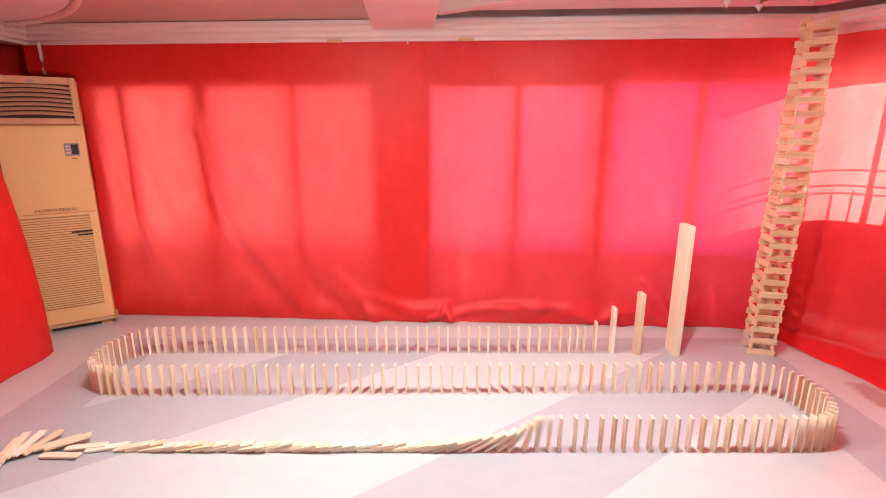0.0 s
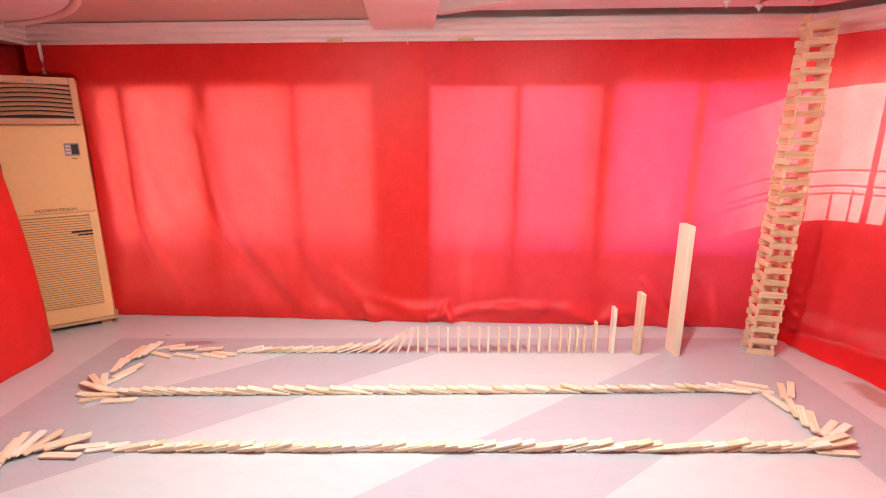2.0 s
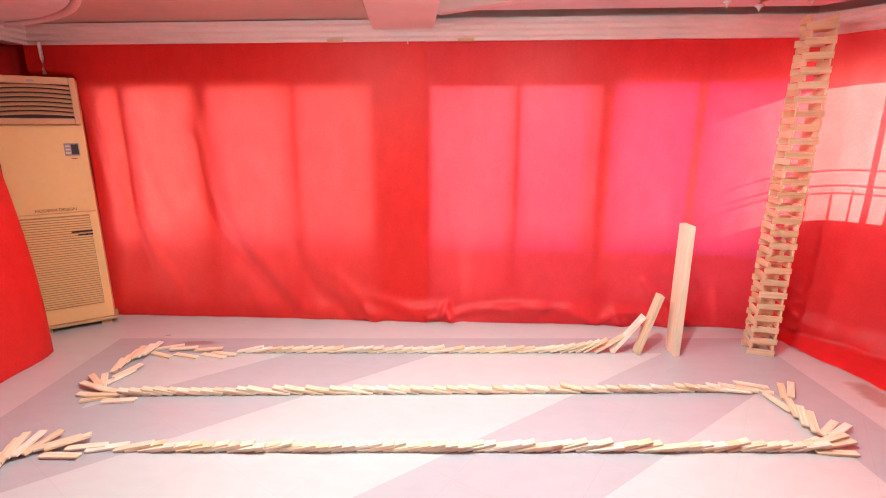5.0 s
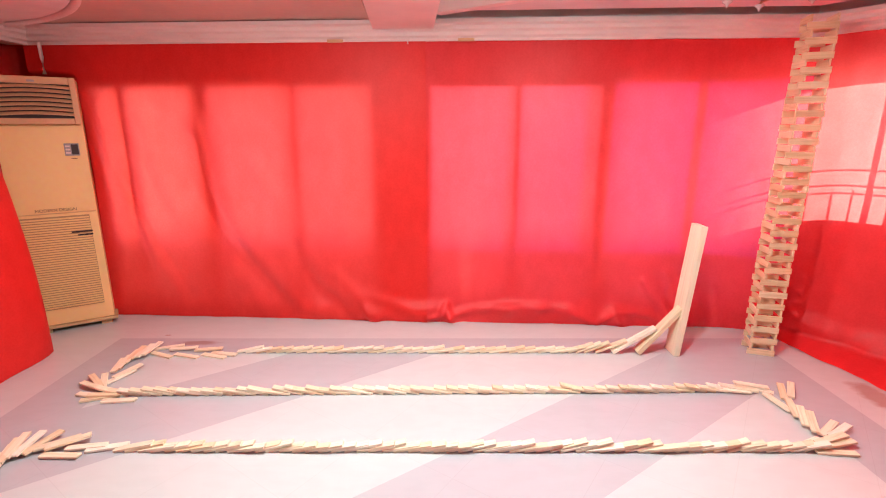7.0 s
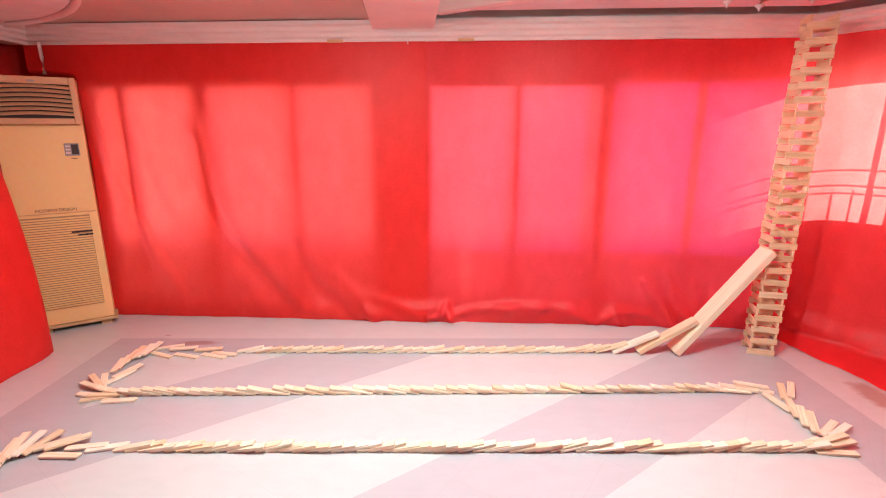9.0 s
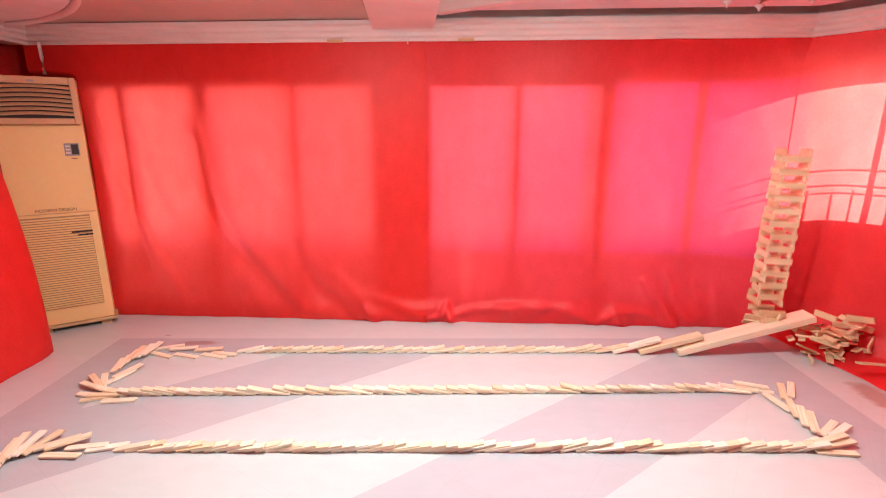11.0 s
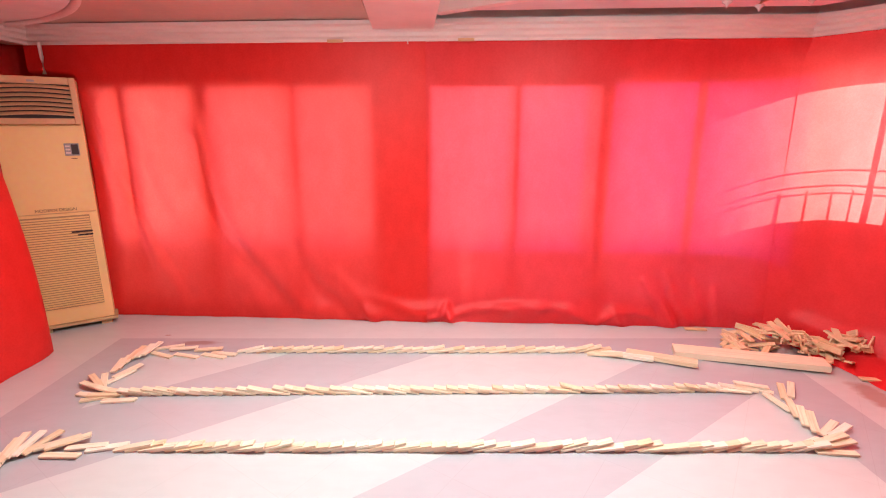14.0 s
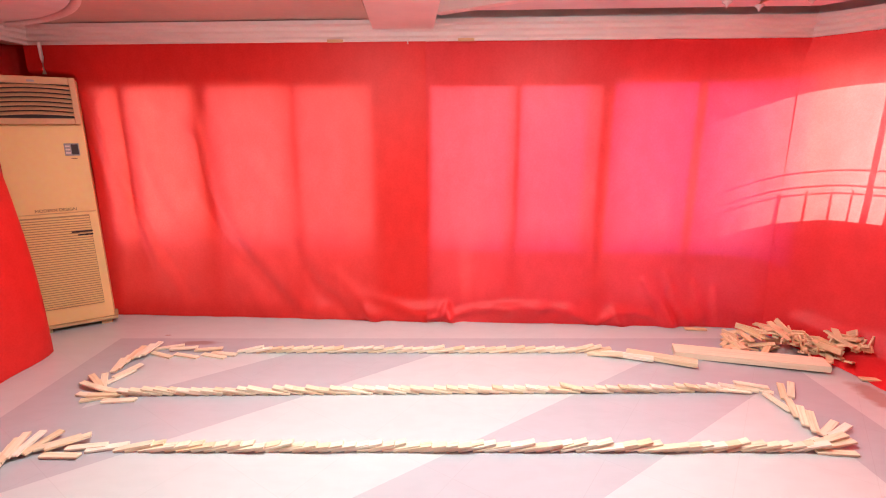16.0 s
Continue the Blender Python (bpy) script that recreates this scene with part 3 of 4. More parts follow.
# ---- air conditioner ----
def air_conditioner():
    W, H, D = 0.48, 1.80, 0.30
    base = pose(-2.55, 3.56, 0, 0, 0, 33) @ pose(-W, 0, 0)
    bm = bmesh.new()
    box(bm, -0.03, W + 0.02, -0.03, D + 0.02, 0.035, 0.055, bev=0.003)
    box(bm, 0.02, 0.09, 0.0, D, 0.0, 0.035)
    box(bm, W - 0.09, W - 0.02, 0.0, D, 0.0, 0.035)
    thing("wooden_base", bm, BOARD, base, category="board", label="low raw wooden board under the air conditioner")
    ac = empty("air_conditioner", base @ pose(0, 0, 0.055), category="air conditioner", label="tall cream floor-standing air conditioner with louvred outlet")
    H -= 0.055
    bm = bmesh.new()
    box(bm, 0, W, 0.03, D, 0, H, bev=0.012)
    part("cabinet", bm, CREAM, ac)
    # outlet hood with frame and louvres
    z0, z1 = 1.435, H
    for x0, x1, a, b, nm in ((0, 0.035, z0, z1, "hood_side"), (W - 0.035, W, z0, z1, "hood_side"), (0.036, W - 0.036, z1 - 0.045, z1, "hood_top"), (0.036, W - 0.036, z0, z0 + 0.04, "hood_bottom")):
        bm = bmesh.new()
        box(bm, x0, x1, -0.012, 0.032, a, b, bev=0.004)
        part(nm, bm, CREAM_DARK, ac)
    bm = bmesh.new()
    box(bm, 0.03, W - 0.03, 0.022, 0.028, z0 + 0.03, z1 - 0.03)
    part("outlet_back", bm, DARK, ac, "dark air outlet behind the louvres")
    for k in range(8):
        z = z0 + 0.062 + k * 0.0295
        bm = bmesh.new()
        pts = [(0.036 + (W - 0.072) * j / 12, 0.004 - 0.006 * math.sin(math.pi * j / 12), z + 0.010 * math.sin(math.pi * j / 12)) for j in range(13)]
        for p, q in zip(pts, pts[1:]):
            vs = [bm.verts.new(v) for v in ((p[0], p[1] - 0.010, p[2] - 0.008), (q[0], q[1] - 0.010, q[2] - 0.008), (q[0], q[1] + 0.012, q[2] + 0.008), (p[0], p[1] + 0.012, p[2] + 0.008))]
            up = [bm.verts.new(v.co + Vector((0, 0, 0.005))) for v in vs]
            bm.faces.new(vs[::-1])
            bm.faces.new(up)
            for i in range(4):
                bm.faces.new((vs[i], vs[(i + 1) % 4], up[(i + 1) % 4], up[i]))
        part("louvre", bm, CREAM_DARK, ac)
    # upper panel with a dipped top edge
    bm = bmesh.new()
    n = 24
    top = [(W * j / n, 1.425 - 0.022 * bump_at((j / n - 0.52), 0.16)) for j in range(n + 1)]
    front = [bm.verts.new((x, 0.0, z)) for x, z in [(0, 0.822), (W, 0.822)]] + [bm.verts.new((x, 0.0, z)) for x, z in top[::-1]]
    rear = [bm.verts.new((v.co.x, 0.031, v.co.z)) for v in front]
    bm.faces.new(front)
    bm.faces.new(rear[::-1])
    for i in range(len(front)):
        j = (i + 1) % len(front)
        bm.faces.new((front[i], front[j], rear[j], rear[i]))
    part("upper_panel", bm, CREAM, ac)
    bm = bmesh.new()
    box(bm, 0.0, W, 0.002, 0.031, 0.0, 0.818, bev=0.004)
    lower = part("lower_panel", bm, CREAM, ac)
    bm = bmesh.new()
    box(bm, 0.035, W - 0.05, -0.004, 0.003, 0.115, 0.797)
    part("intake_back", bm, INTAKE_SHADE, lower, "brown plate behind the intake slats, coloured as the shade between them")
    for k in range(38):
        z = 0.125 + k * 0.0176
        bm = bmesh.new()
        box(bm, 0.037, W - 0.052, -0.013, -0.003, z, z + 0.0105)
        part("slat", bm, CREAM, lower)
    for z, x0 in ((0.672, 0.31), (0.648, 0.345)):
        bm = bmesh.new()
        box(bm, x0, W - 0.045, -0.016, -0.0125, z, z + 0.012)
        part("slot", bm, DARK, lower, "black slot in the grille")
    bm = bmesh.new()
    box(bm, 0.355, 0.44, -0.008, 0.002, 1.22, 1.305, bev=0.003)
    disp = part("display", bm, SILVER, ac, "small grey display panel")
    bm = bmesh.new()
    box(bm, 0.395, 0.435, -0.010, -0.0075, 1.228, 1.298)
    part("screen", bm, DARK, disp)
    for k in range(3):
        bm = bmesh.new()
        box(bm, 0.362, 0.388, -0.010, -0.0075, 1.235 + k * 0.022, 1.247 + k * 0.022)
        part("button", bm, PAINT, disp)
    bm = bmesh.new()
    box(bm, 0.385, 0.42, -0.003, 0.0005, 1.198, 1.203)
    part("printed_line", bm, BROWN, ac)
    bm = bmesh.new()
    box(bm, W / 2 - 0.02, W / 2 + 0.02, -0.016, -0.011, H - 0.035, H - 0.022, bev=0.002)
    part("badge", bm, SILVER, ac)
    words = bpy.data.curves.new("lettering", "FONT")
    words.body, words.size, words.extrude = "MODERN DESIGN", 0.030, 0.0008
    words.align_x = "CENTER"
    words.materials.append(BROWN)
    ob = new("lettering", words)
    ob.parent = ac
    ob.matrix_basis = pose(0.245, -0.002, 0.834, 90, 0, 0)
    # white pipe in the corner above
    bm = bmesh.new()
    tube(bm, [(-2.855, 3.70, 1.84), (-2.855, 3.70, 1.95), (-2.85, 3.69, 2.05)], 0.012)
    thing("wall_pipe", bm, PAINT, category="pipe", label="thin white pipe in the corner above the air conditioner", smooth=True)


air_conditioner()

# ---- the domino chain ----
T, WID, LEN = 0.0115, 0.036, 0.18
random.seed(4)


def plank_mesh(name, t, w, length, mat, bev=0.0012):
    """Standing plank: x from -t to 0, the falling edge at the origin."""
    bm = bmesh.new()
    box(bm, -t, 0, -w / 2, w / 2, 0, length, bev=0)
    bmesh.ops.bevel(bm, geom=bm.edges[:], offset=bev, segments=1, affect="EDGES")
    return finish(name, bm, mat)


PATH = [(-2.08, 1.72), (-2.05, 1.92), (-1.98, 2.00), (-1.86, 2.02), (-1.70, 2.00), (-1.58, 1.99), (1.66, 1.99), (1.77, 2.00), (1.85, 2.05), (1.90, 2.14),
        (1.925, 2.26), (1.92, 2.38), (1.88, 2.46), (1.80, 2.51), (1.68, 2.52), (-1.85, 2.48), (-1.95, 2.50), (-2.02, 2.56), (-2.06, 2.67),
        (-2.065, 2.79), (-2.04, 2.92), (-1.98, 3.00), (-1.88, 3.02), (0.965, 3.02)]
CUM = [0.0]
for p, q in zip(PATH, PATH[1:]):
    CUM.append(CUM[-1] + math.dist(p, q))


def on_path(s):
    s = min(max(s, 0), CUM[-1] - 1e-6)
    i = max(k for k in range(len(PATH) - 1) if CUM[k] <= s)
    f = (s - CUM[i]) / (CUM[i + 1] - CUM[i])
    (ax, ay), (bx, by) = PATH[i], PATH[i + 1]
    return ax + (bx - ax) * f, ay + (by - ay) * f


def heading(s):
    a, b = on_path(s - 0.05), on_path(s + 0.05)
    return math.degrees(math.atan2(b[1] - a[1], b[0] - a[0]))


def s_near(x, y):
    return min((math.dist(on_path(k * 0.01), (x, y)), k * 0.01) for k in range(int(CUM[-1] * 100)))[1]


# when the wave of falling blocks reaches places on the path
WAVE = [(s_near(0.47, 1.99), 0.0), (s_near(1.55, 1.99), 0.2), (s_near(1.90, 2.43), 0.4), (s_near(0.69, 2.51), 0.7), (s_near(-0.93, 2.49), 1.0),
        (s_near(-1.99, 2.53), 1.2), (s_near(-1.97, 3.0), 1.4), (s_near(-1.69, 3.02), 1.6), (s_near(-1.15, 3.02), 1.8), (s_near(-0.09, 3.02), 2.0),
        (s_near(0.775, 3.02), 2.2), (s_near(0.89, 3.02), 2.45), (s_near(0.95, 3.02), 2.7)]


def hit_time(s):
    if s < WAVE[0][0]:
        return (s - WAVE[0][0]) / 5.0
    for (a, ta), (b, tb) in zip(WAVE, WAVE[1:]):
        if s <= b:
            return ta + (tb - ta) * (s - a) / (b - a)
    return WAVE[-1][1] + (s - WAVE[-1][0]) * 4


def row_of(x0, x1, count, y, jitter=0.003):
    """Places along one straight row, in the order of the wave."""
    return [(s_near(x, y), 0) for x in (x0 + (x1 - x0) * k / (count - 1) + random.uniform(-jitter, jitter) for k in range(count))]


def bend_of(s0, s1, count, which):
    return [(s0 + (s1 - s0) * (k + 1) / (count + 1), which) for k in range(count)]


FRONT_ROW = row_of(-1.53, 1.625, 54, 1.99)
MIDDLE_ROW = row_of(1.755, -1.78, 55, 2.50)
BACK_ROW = row_of(-1.855, 0.782, 40, 3.02) + row_of(0.850, 0.952, 3, 3.02)
PLACES = bend_of(0.0, FRONT_ROW[0][0], 12, 1) + FRONT_ROW + bend_of(FRONT_ROW[-1][0], MIDDLE_ROW[0][0], 17, 2) + MIDDLE_ROW
PLACES += bend_of(MIDDLE_ROW[-1][0], BACK_ROW[0][0], 16, 3) + [(s, 4 if k < 7 else 0) for k, (s, _) in enumerate(BACK_ROW)]
# how the blocks of the bends come to lie: foot x, foot y, heading, lift
LIE_START = [(-1.940, 1.735, 112, 0.004), (-1.950, 1.780, 110, 0.010), (-1.958, 1.825, 108, 0.016), (-1.965, 1.860, 106, 0.022), (-1.965, 1.895, 102, 0.024), (-1.945, 1.915, 90, 0.020),
             (-1.920, 1.935, 72, 0.016), (-1.896, 1.970, 30, 0.016), (-1.841, 1.967, 32, 0.022), (-1.845, 1.945, -2, 0.004), (-1.764, 1.990, 8, 0.006), (-1.664, 1.980, 14, 0.004)]
LIE_RIGHT = [(1.644, 1.989, 22, 0.008), (1.674, 1.983, 18, 0.010), (1.732, 1.975, -7, 0.003), (1.765, 1.990, 9, 0.018), (1.747, 1.998, 15, 0.030),
             (1.847, 2.091, 36, 0.008), (1.871, 2.068, 29, 0.014), (1.813, 2.088, 63, 0.026), (1.811, 2.150, 64, 0.020), (1.829, 2.234, 70, 0.014),
             (1.839, 2.293, 100, 0.008), (1.885, 2.415, 63, 0.008), (1.930, 2.430, 56, 0.012), (1.870, 2.482, 141, 0.003), (1.861, 2.518, 165, 0.018),
             (1.787, 2.495, 164, 0.013), (1.740, 2.490, 170, 0.008)]
LIE_LEFT = [(-1.700, 2.480, 176, 0.008), (-1.801, 2.462, 187, 0.012), (-1.697, 2.418, 186, 0.003), (-1.829, 2.466, 200, 0.003), (-1.886, 2.449, 171, 0.003),
            (-1.928, 2.505, 161, 0.018), (-1.969, 2.535, 139, 0.018), (-1.962, 2.540, 120, 0.008), (-1.984, 2.595, 65, 0.003), (-1.970, 2.645, 66, 0.012),
            (-2.024, 2.724, 104, 0.008), (-2.019, 2.759, 99, 0.010), (-2.021, 2.827, 94, 0.014), (-2.015, 2.875, 93, 0.016), (-1.988, 2.900, 88, 0.018), (-1.962, 2.925, 82, 0.022)]
LIE_BACK = [(-1.954, 3.050, 20, 0.003), (-1.948, 3.006, -23, 0.0), (-1.846, 3.039, 8, 0.008), (-1.780, 2.982, -16, 0.0), (-1.671, 3.025, 7, 0.008),
            (-1.599, 2.982, -17, 0.0), (-1.544, 3.000, -11, 0.003)]
CHAIN = []
for k, (s, which) in enumerate(PLACES):
    x, y = on_path(s)
    gap = PLACES[k + 1][0] - s if k + 1 < len(PLACES) else 0.067
    CHAIN.append((s, x, y, heading(s), gap, which))
HITS = [hit_time(c[0]) for c in CHAIN] + [2.9, 3.2, 3.5, 4.1, 4.7, 5.6, 6.6, 7.6, 8.6, 9.1, 9.6, 10.2]
LEAN = [(1, 13), (2, 27), (3, 40), (4, 50), (6, 62), (9, 71)]
FALLS = []          # (object, rows) for motions()

BLOCK = plank_mesh("domino_block", T, WID, LEN, PINE)


def lean_rows(m, steps):
    """Rows for a plank that turns about its foot: (seconds, degrees)."""
    rows, last = [], None
    for t, a in sorted(steps):
        t = max(0.0, t)
        if last is not None and frame(t) <= last:
            if t == 0.0 and rows:
                rows[-1] = (0.0, m(a))
            continue
        rows.append((t, m(a)))
        last = frame(t)
    return rows


LIES = {1: iter(LIE_START), 2: iter(LIE_RIGHT), 3: iter(LIE_LEFT), 4: iter(LIE_BACK)}
for i, (s, x, y, yaw, gap, which) in enumerate(CHAIN):
    ob = new("domino_block", BLOCK)
    tagged(ob, label="pale pine domino block standing in a long winding row", category="block", group="domino blocks")
    jy = random.gauss(0, 2.0)
    flat = 90 - math.degrees(math.asin(min(0.35, T / max(gap, 0.02)))) + random.uniform(-2, 1.5)
    turn = random.gauss(0, 1.6)
    lift, slide = 0.0, random.uniform(-0.009, 0.003)

    c, w = math.cos(radians(yaw)), math.sin(radians(yaw))
    end = (x + c * slide, y + w * slide, lift)
    if which:
        ex, ey, eyaw, lift = next(LIES[which])
        end = (ex, ey, lift)
        flat = 90 - math.degrees(math.asin(min(0.2, lift / LEN))) * 0.5
        turn = (eyaw - yaw - jy + 180) % 360 - 180

    def m(a, x=x, y=y, yaw=yaw + jy, turn=turn, end=end, flat=flat):
        f = a / flat
        g = f ** 3
        return pose(x + (end[0] - x) * g, y + (end[1] - y) * g, end[2] * g, 0, a, yaw + turn * g)
    h = HITS[i]
    steps = [(HITS[i + k], a) for k, a in LEAN if a < flat - 2] + [(HITS[min(i + 12, len(HITS) - 1)], flat)]
    if steps[-1][0] <= 0.0:
        ob.matrix_world = m(flat)
        continue
    steps = [(h, 0.0)] + steps
    early = [k for k in steps if k[0] <= 0]
    if early:
        a0, a1 = early[-1], steps[len(early)]
        start = a0[1] + (a1[1] - a0[1]) * (0 - a0[0]) / (a1[0] - a0[0])
        steps = [(0.0, start)] + steps[len(early):]
    else:
        steps = [(0.0, 0.0)] + steps
    rows = lean_rows(m, steps)
    rows.append((16.0, m(flat)))
    FALLS.append((ob, rows))


# ---- the taller planks at the end of the chain ----
def tall_plank(name, x, y, t, w, length, mat, label, keys):
    """keys: (seconds, lean, yaw, shift x, shift y, lift)"""
    ob = new(name, plank_mesh(name, t, w, length, mat, 0.002))
    tagged(ob, label=label, category="plank", group="graded planks")
    FALLS.append((ob, [(k[0], pose(x + k[3], y + k[4], k[5], 0, k[1], k[2])) for k in keys]))
    return ob


tall_plank("short_plank", 1.022, 3.02, 0.015, 0.045, 0.222, PINE, "short pine plank at the end of the domino row",
           [(0, 0, 0, 0, 0, 0), (2.85, 0, 0, 0, 0, 0), (3.2, 9, 0, 0, 0, 0), (3.5, 17, 0, 0, 0, 0), (3.8, 27, 0, 0, 0, 0), (4.2, 42, 0, 0, 0, 0), (5.0, 58, 0, 0, 0, 0), (6.3, 67, 0, 0, 0, 0),
            (8.0, 70, 0, 0, 0, 0), (9.2, 74, 0, 0, 0, 0), (11.3, 78, 0, 0, 0, 0), (12.5, 81, 0, 0, 0, 0), (13.1, 85, -16, -0.06, -0.03, 0), (16, 85, -16, -0.06, -0.03, 0)])
tall_plank("medium_plank", 1.138, 3.015, 0.022, 0.055, 0.325, PINE, "medium pine plank standing behind the domino row",
           [(0, 0, 0, 0, 0, 0), (3.5, 0, 0, 0, 0, 0), (3.8, 5, 0, 0, 0, 0), (4.2, 15, 0, 0, 0, 0), (5.0, 37, 0, 0, 0, 0), (6.3, 55, 0, 0, 0, 0), (8.0, 61, 0, 0, 0, 0),
            (9.2, 67, 0, 0, 0, 0), (10.4, 72, 0, 0, 0, 0), (11.3, 74, 0, 0, 0, 0), (12.4, 76, 0, 0, 0, 0), (13.0, 85, -12, -0.05, -0.03, 0), (13.3, 87, -25, -0.08, -0.01, 0), (16, 87, -25, -0.08, -0.01, 0)])
tall_plank("thick_plank", 1.310, 3.01, 0.032, 0.07, 0.425, PINE, "thick pine plank standing behind the domino row",
           [(0, 0, 0, 0, 0, 0), (4.15, 0, 0, 0, 0, 0), (4.6, 7, 0, 0, 0, 0), (5.4, 25, 0, 0, 0, 0), (6.3, 37, 0, 0, 0, 0), (7.0, 40, 0, 0, 0, 0), (8.0, 46, 0, 0, 0, 0), (8.6, 53, 0, 0, 0, 0),
            (9.2, 61, 0, 0, 0, 0), (10.2, 70, 0, 0, 0, 0), (11.3, 75, 0, 0, 0, 0), (11.5, 75, 0, 0, 0, 0), (11.7, 72, 0, 0, 0, 0), (12.2, 73, 0, 0, 0, 0), (12.4, 84, -8, 0, -0.01, 0.0), (12.8, 87, -17, -0.05, -0.02, 0), (13.2, 88, -27, -0.09, -0.02, 0), (16, 88, -27, -0.09, -0.02, 0)])
tall_plank("pine_board", 1.562, 3.02, 0.042, 0.13, 0.875, PINE_BOARD, "long knotty pine board standing before the block tower",
           [(0, 0, 0, 0, 0, 0), (5.6, 0, 0, 0, 0, 0), (6.3, 1.8, 0, 0, 0, 0), (7.0, 5, 0, 0, 0, 0), (7.4, 8.5, 0, 0, 0, 0), (8.0, 17, 0, 0, 0, 0), (8.3, 22.5, 0, 0, 0, 0), (8.6, 29.5, 0, 0, 0, 0),
            (8.9, 36, 0, 0, 0, 0), (9.2, 40, 0, 0, 0, 0), (9.8, 49, 0, 0, 0, 0), (10.4, 59, 0, 0, 0, 0), (10.9, 70, -2, 0, 0, 0), (11.3, 79.5, -4, 0, 0, 0), (11.5, 84, -5, 0, 0, 0),
            (11.6, 89, -7, 0, 0, 0), (12.2, 89.5, -9, 0, 0, 0), (12.5, 89, -13, 0.0, -0.01, 0), (13.0, 88.8, -16.5, -0.02, -0.01, 0), (16, 88.8, -16.5, -0.02, -0.01, 0)])


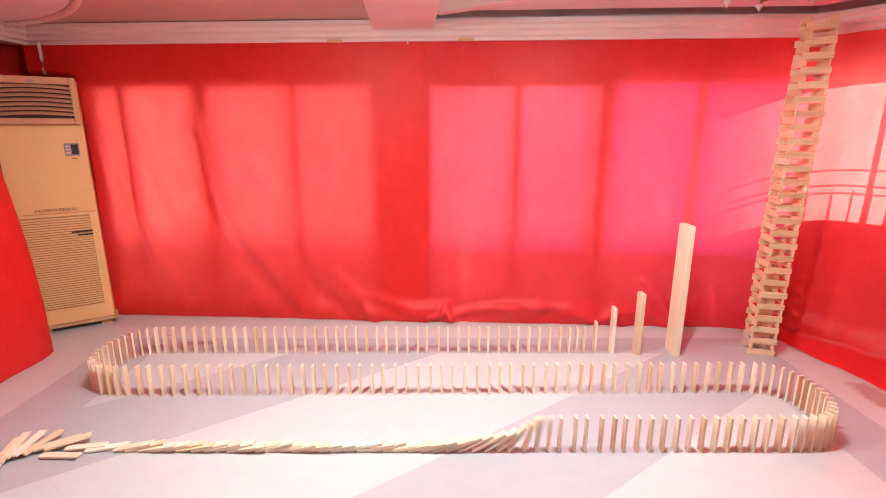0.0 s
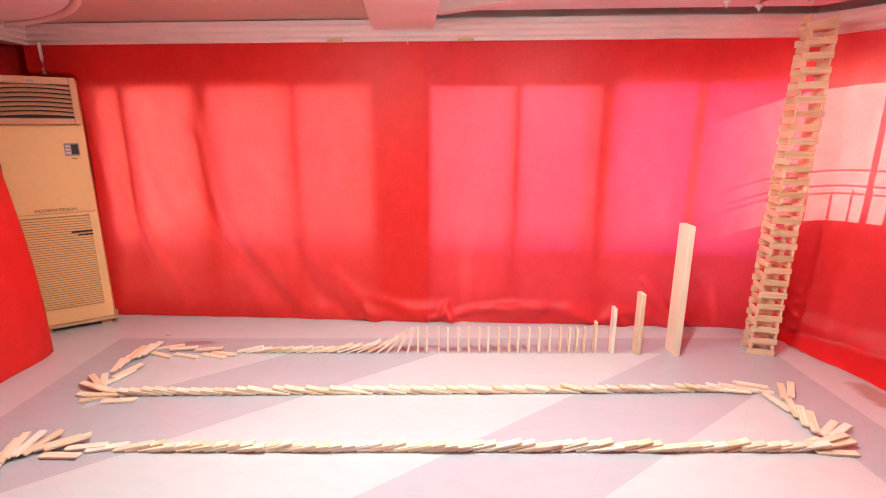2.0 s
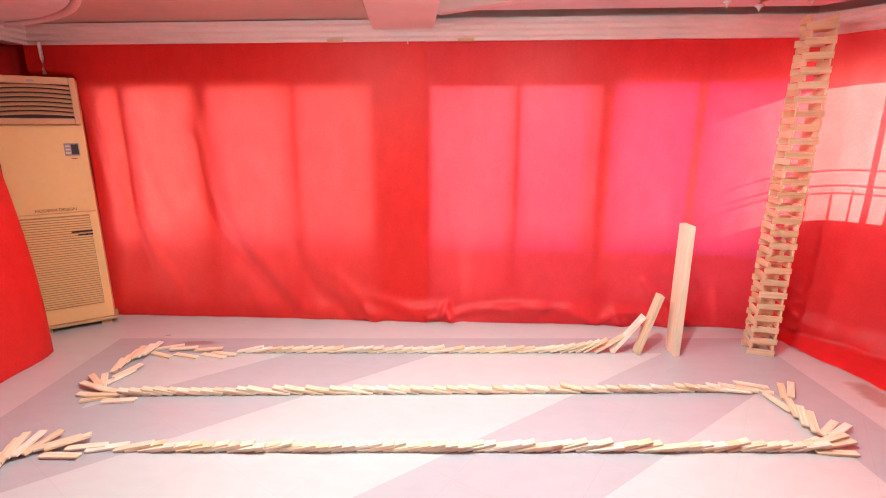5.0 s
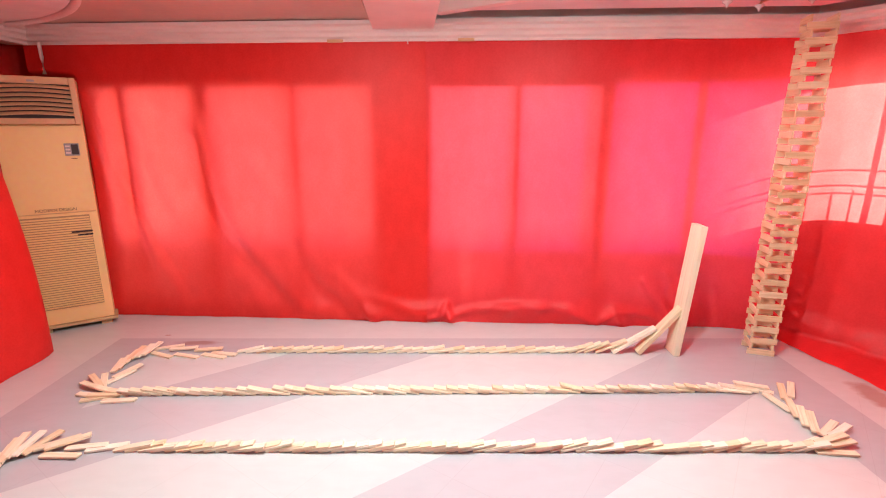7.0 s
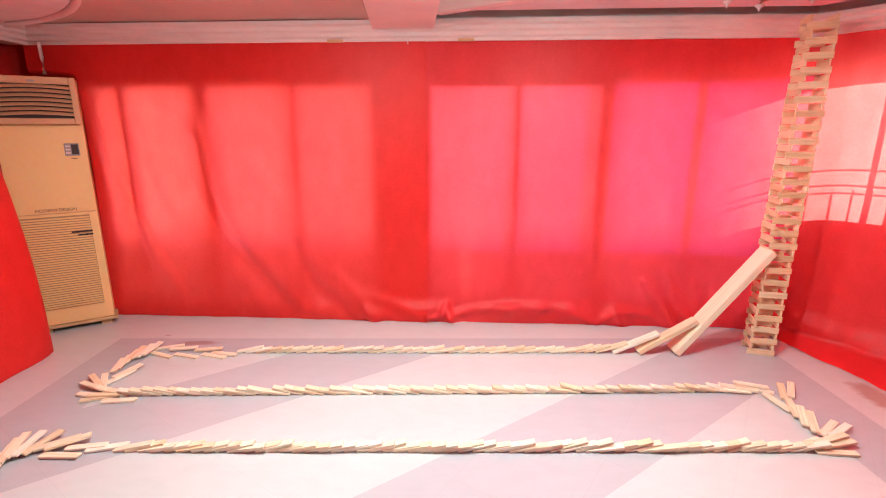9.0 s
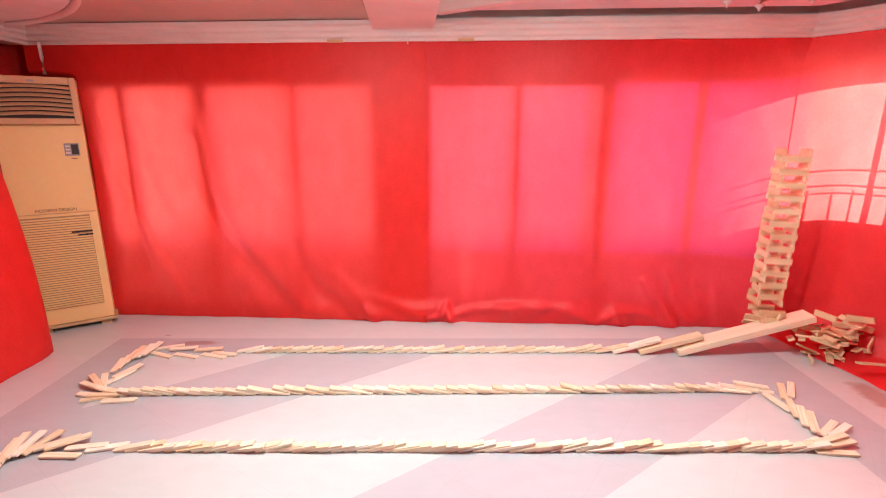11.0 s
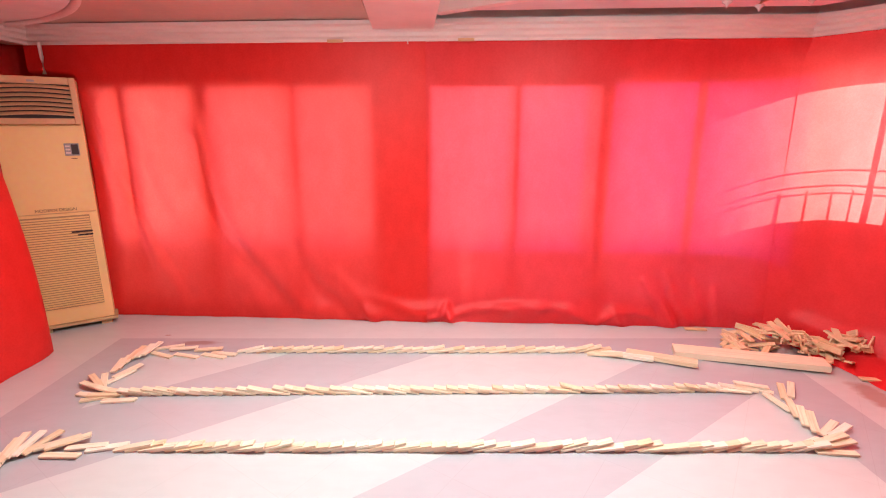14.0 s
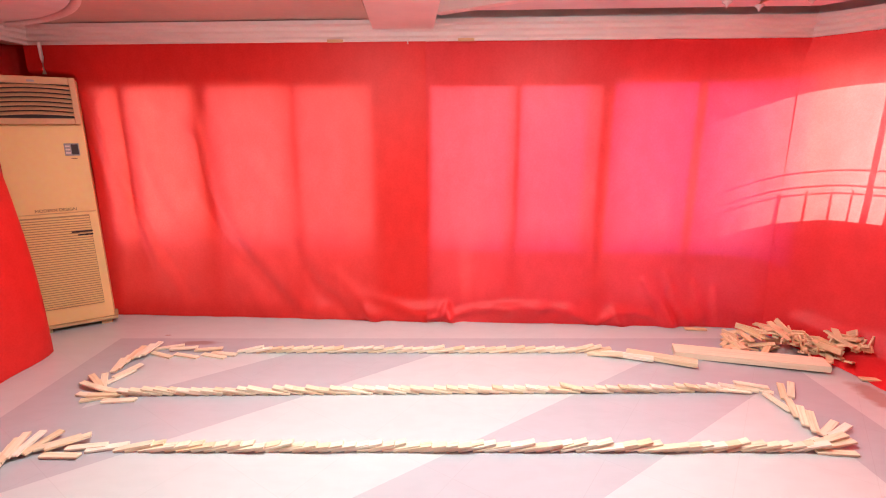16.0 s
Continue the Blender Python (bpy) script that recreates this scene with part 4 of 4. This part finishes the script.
# ---- the tower of planks laid crosswise on edge ----
def tower():
    rng = random.Random(11)
    LAYERS, EH, TL = 52, 0.0402, 0.158
    bm = bmesh.new()
    box(bm, -TL / 2, TL / 2, -T / 2, T / 2, -EH / 2 + 0.001, EH / 2 - 0.001)
    bmesh.ops.bevel(bm, geom=bm.edges[:], offset=0.0012, segments=1, affect="EDGES")
    mesh = finish("tower_plank", bm, PINE_FLAT)
    cx, cy = 2.128, 3.043
    heap = {}

    def rest(x, y, r):
        cells = [(round(x / 0.06) + i, round(y / 0.06) + j) for i in (-1, 0, 1) for j in (-1, 0, 1)]
        z = sorted(heap.get(c, 0.0) for c in cells)[4]
        for c in cells:
            heap[c] = max(heap.get(c, 0.0), z + r)
        return z
    order = [(k, side) for k in range(LAYERS) for side in (-1, 1)]
    for k, side in order:
        z0 = EH * (k + 0.5)
        twist = -18 + 9 * math.sin(math.pi * k / LAYERS) + rng.gauss(0, 1.6)
        yaw0 = twist + (90 if k % 2 else 0)
        off = 0.064 * side + rng.gauss(0, 0.003)
        sway = 0.0008 * k
        a = radians(yaw0)
        home = (cx + sway - math.sin(a) * off + rng.gauss(0, 0.002), cy + math.cos(a) * off + rng.gauss(0, 0.002), z0)
        start = pose(*home, 0, 0, yaw0)
        ob = new("tower_plank", mesh)
        tagged(ob, label="pine plank laid on edge crosswise in a tall open tower", category="plank", group="planks of the tower")
        low = k < 21
        # place in the heap
        if low:
            ex, ey = 2.57 + rng.uniform(-0.24, 0.14), rng.gauss(2.94, 0.06)
            ey = min(ey, 3.08 - 0.9 * (ex - 2.5))
        else:
            ex, ey = rng.uniform(1.87, 2.52), rng.gauss(3.09, 0.055)
            ey = min(ey, 3.20 - 0.5 * max(0, ex - 2.3))
        if k == 30 and side == 1:
            ex, ey = 1.88, 3.385
        if k == 6 and side == 1:
            ex, ey = 2.57, 2.63
        edge = rng.random() < 0.3
        ez = min(rest(ex, ey, 0.008), 0.125 - 0.35 * abs(ex - (2.62 if low else 2.24)))
        ez = max(ez, 0.0)
        flat = (90 if not edge else 0) + rng.gauss(0, 9)
        tip = rng.gauss(0, 13)
        if (k, side) in ((30, 1), (6, 1)):
            flat, tip, edge = (88, 1, False) if k == 30 else (90, 0, False)
        yaw1 = yaw0 + rng.uniform(-80, 80)
        if (k, side) in ((30, 1), (6, 1)):
            yaw1 = -4 if k == 30 else -12
        ez += 0.012 if not edge else 0.021
        ez += 0.30 * max(0, ex - 2.45 - 0.25 * (3.24 - ey))
        ez += abs(math.sin(radians(tip))) * 0.04
        end = pose(ex, ey, ez, flat, tip, yaw1)

        def between(f, x, y, z, spin):
            return pose(x, y, z, flat * spin, tip * spin, yaw0 + (yaw1 - yaw0) * spin)
        rows = [(0.0, start)]
        if low:
            # carried off to the side by the falling board, from its middle height first
            t0 = 9.0 + 0.9 * abs(z0 - 0.80) / 0.8 + rng.uniform(0, 0.12)
            t1 = 10.55 + rng.uniform(0, 0.75)
            tm = (t0 + t1) / 2
            rows += [(t0, start), (t0 + 0.25, between(0, home[0] + 0.02, home[1], z0 - 0.004, 0.05)),
                     (tm, between(0, home[0] * 0.6 + ex * 0.4, home[1] * 0.6 + ey * 0.4, max(ez, z0 * 0.8), 0.4)),
                     (t1, between(0, ex - 0.03, ey, ez + 0.05 + 0.10 * rng.random(), 0.85)), (t1 + 0.25, end)]
        else:
            # the upper tower drops straight down as its foot is knocked away
            t0 = 9.15 + 0.25 * (z0 - 0.85)
            T0, K = 9.55, 0.36
            rows += [(t0, start)]
            goal = max(ez + 0.12, 0.22 + 0.05 * rng.random())
            t1 = T0 + math.sqrt(max(0.02, z0 - goal) / K)
            t = T0
            while t < t1 - 0.1:
                if t > t0 + 0.02:
                    f = (t - T0) / (t1 - T0)
                    rows.append((t, between(0, home[0] - 0.02 * f, home[1] + 0.02 * f, z0 - K * (t - T0) ** 2, 0.06 * f)))
                t += 0.12
            rows.append((t1, between(0, home[0] * 0.8 + ex * 0.2, home[1] * 0.8 + ey * 0.2, goal, 0.12)))
            rows.append((t1 + 0.14, between(0, home[0] * 0.4 + ex * 0.6, home[1] * 0.4 + ey * 0.6, goal * 0.5 + ez * 0.5 + 0.03, 0.6)))
            rows.append((t1 + 0.30 + 0.15 * rng.random(), end))
        rows.append((16.0, end))
        clean = [rows[0]]
        for r in rows[1:]:
            if frame(r[0]) > frame(clean[-1][0]):
                clean.append(r)
        FALLS.append((ob, clean))


# tower pine, darker and more orange: the red light on it is mixed in
PINE_FLAT = wood("pine_plank_red_lit", [(0.80, 0.57, 0.34), (0.85, 0.65, 0.43), (0.76, 0.50, 0.28)], grain=(2.2, 40, 40))
tower()


def motions():
    for ob, rows in FALLS:
        walk(ob, rows)


motions()
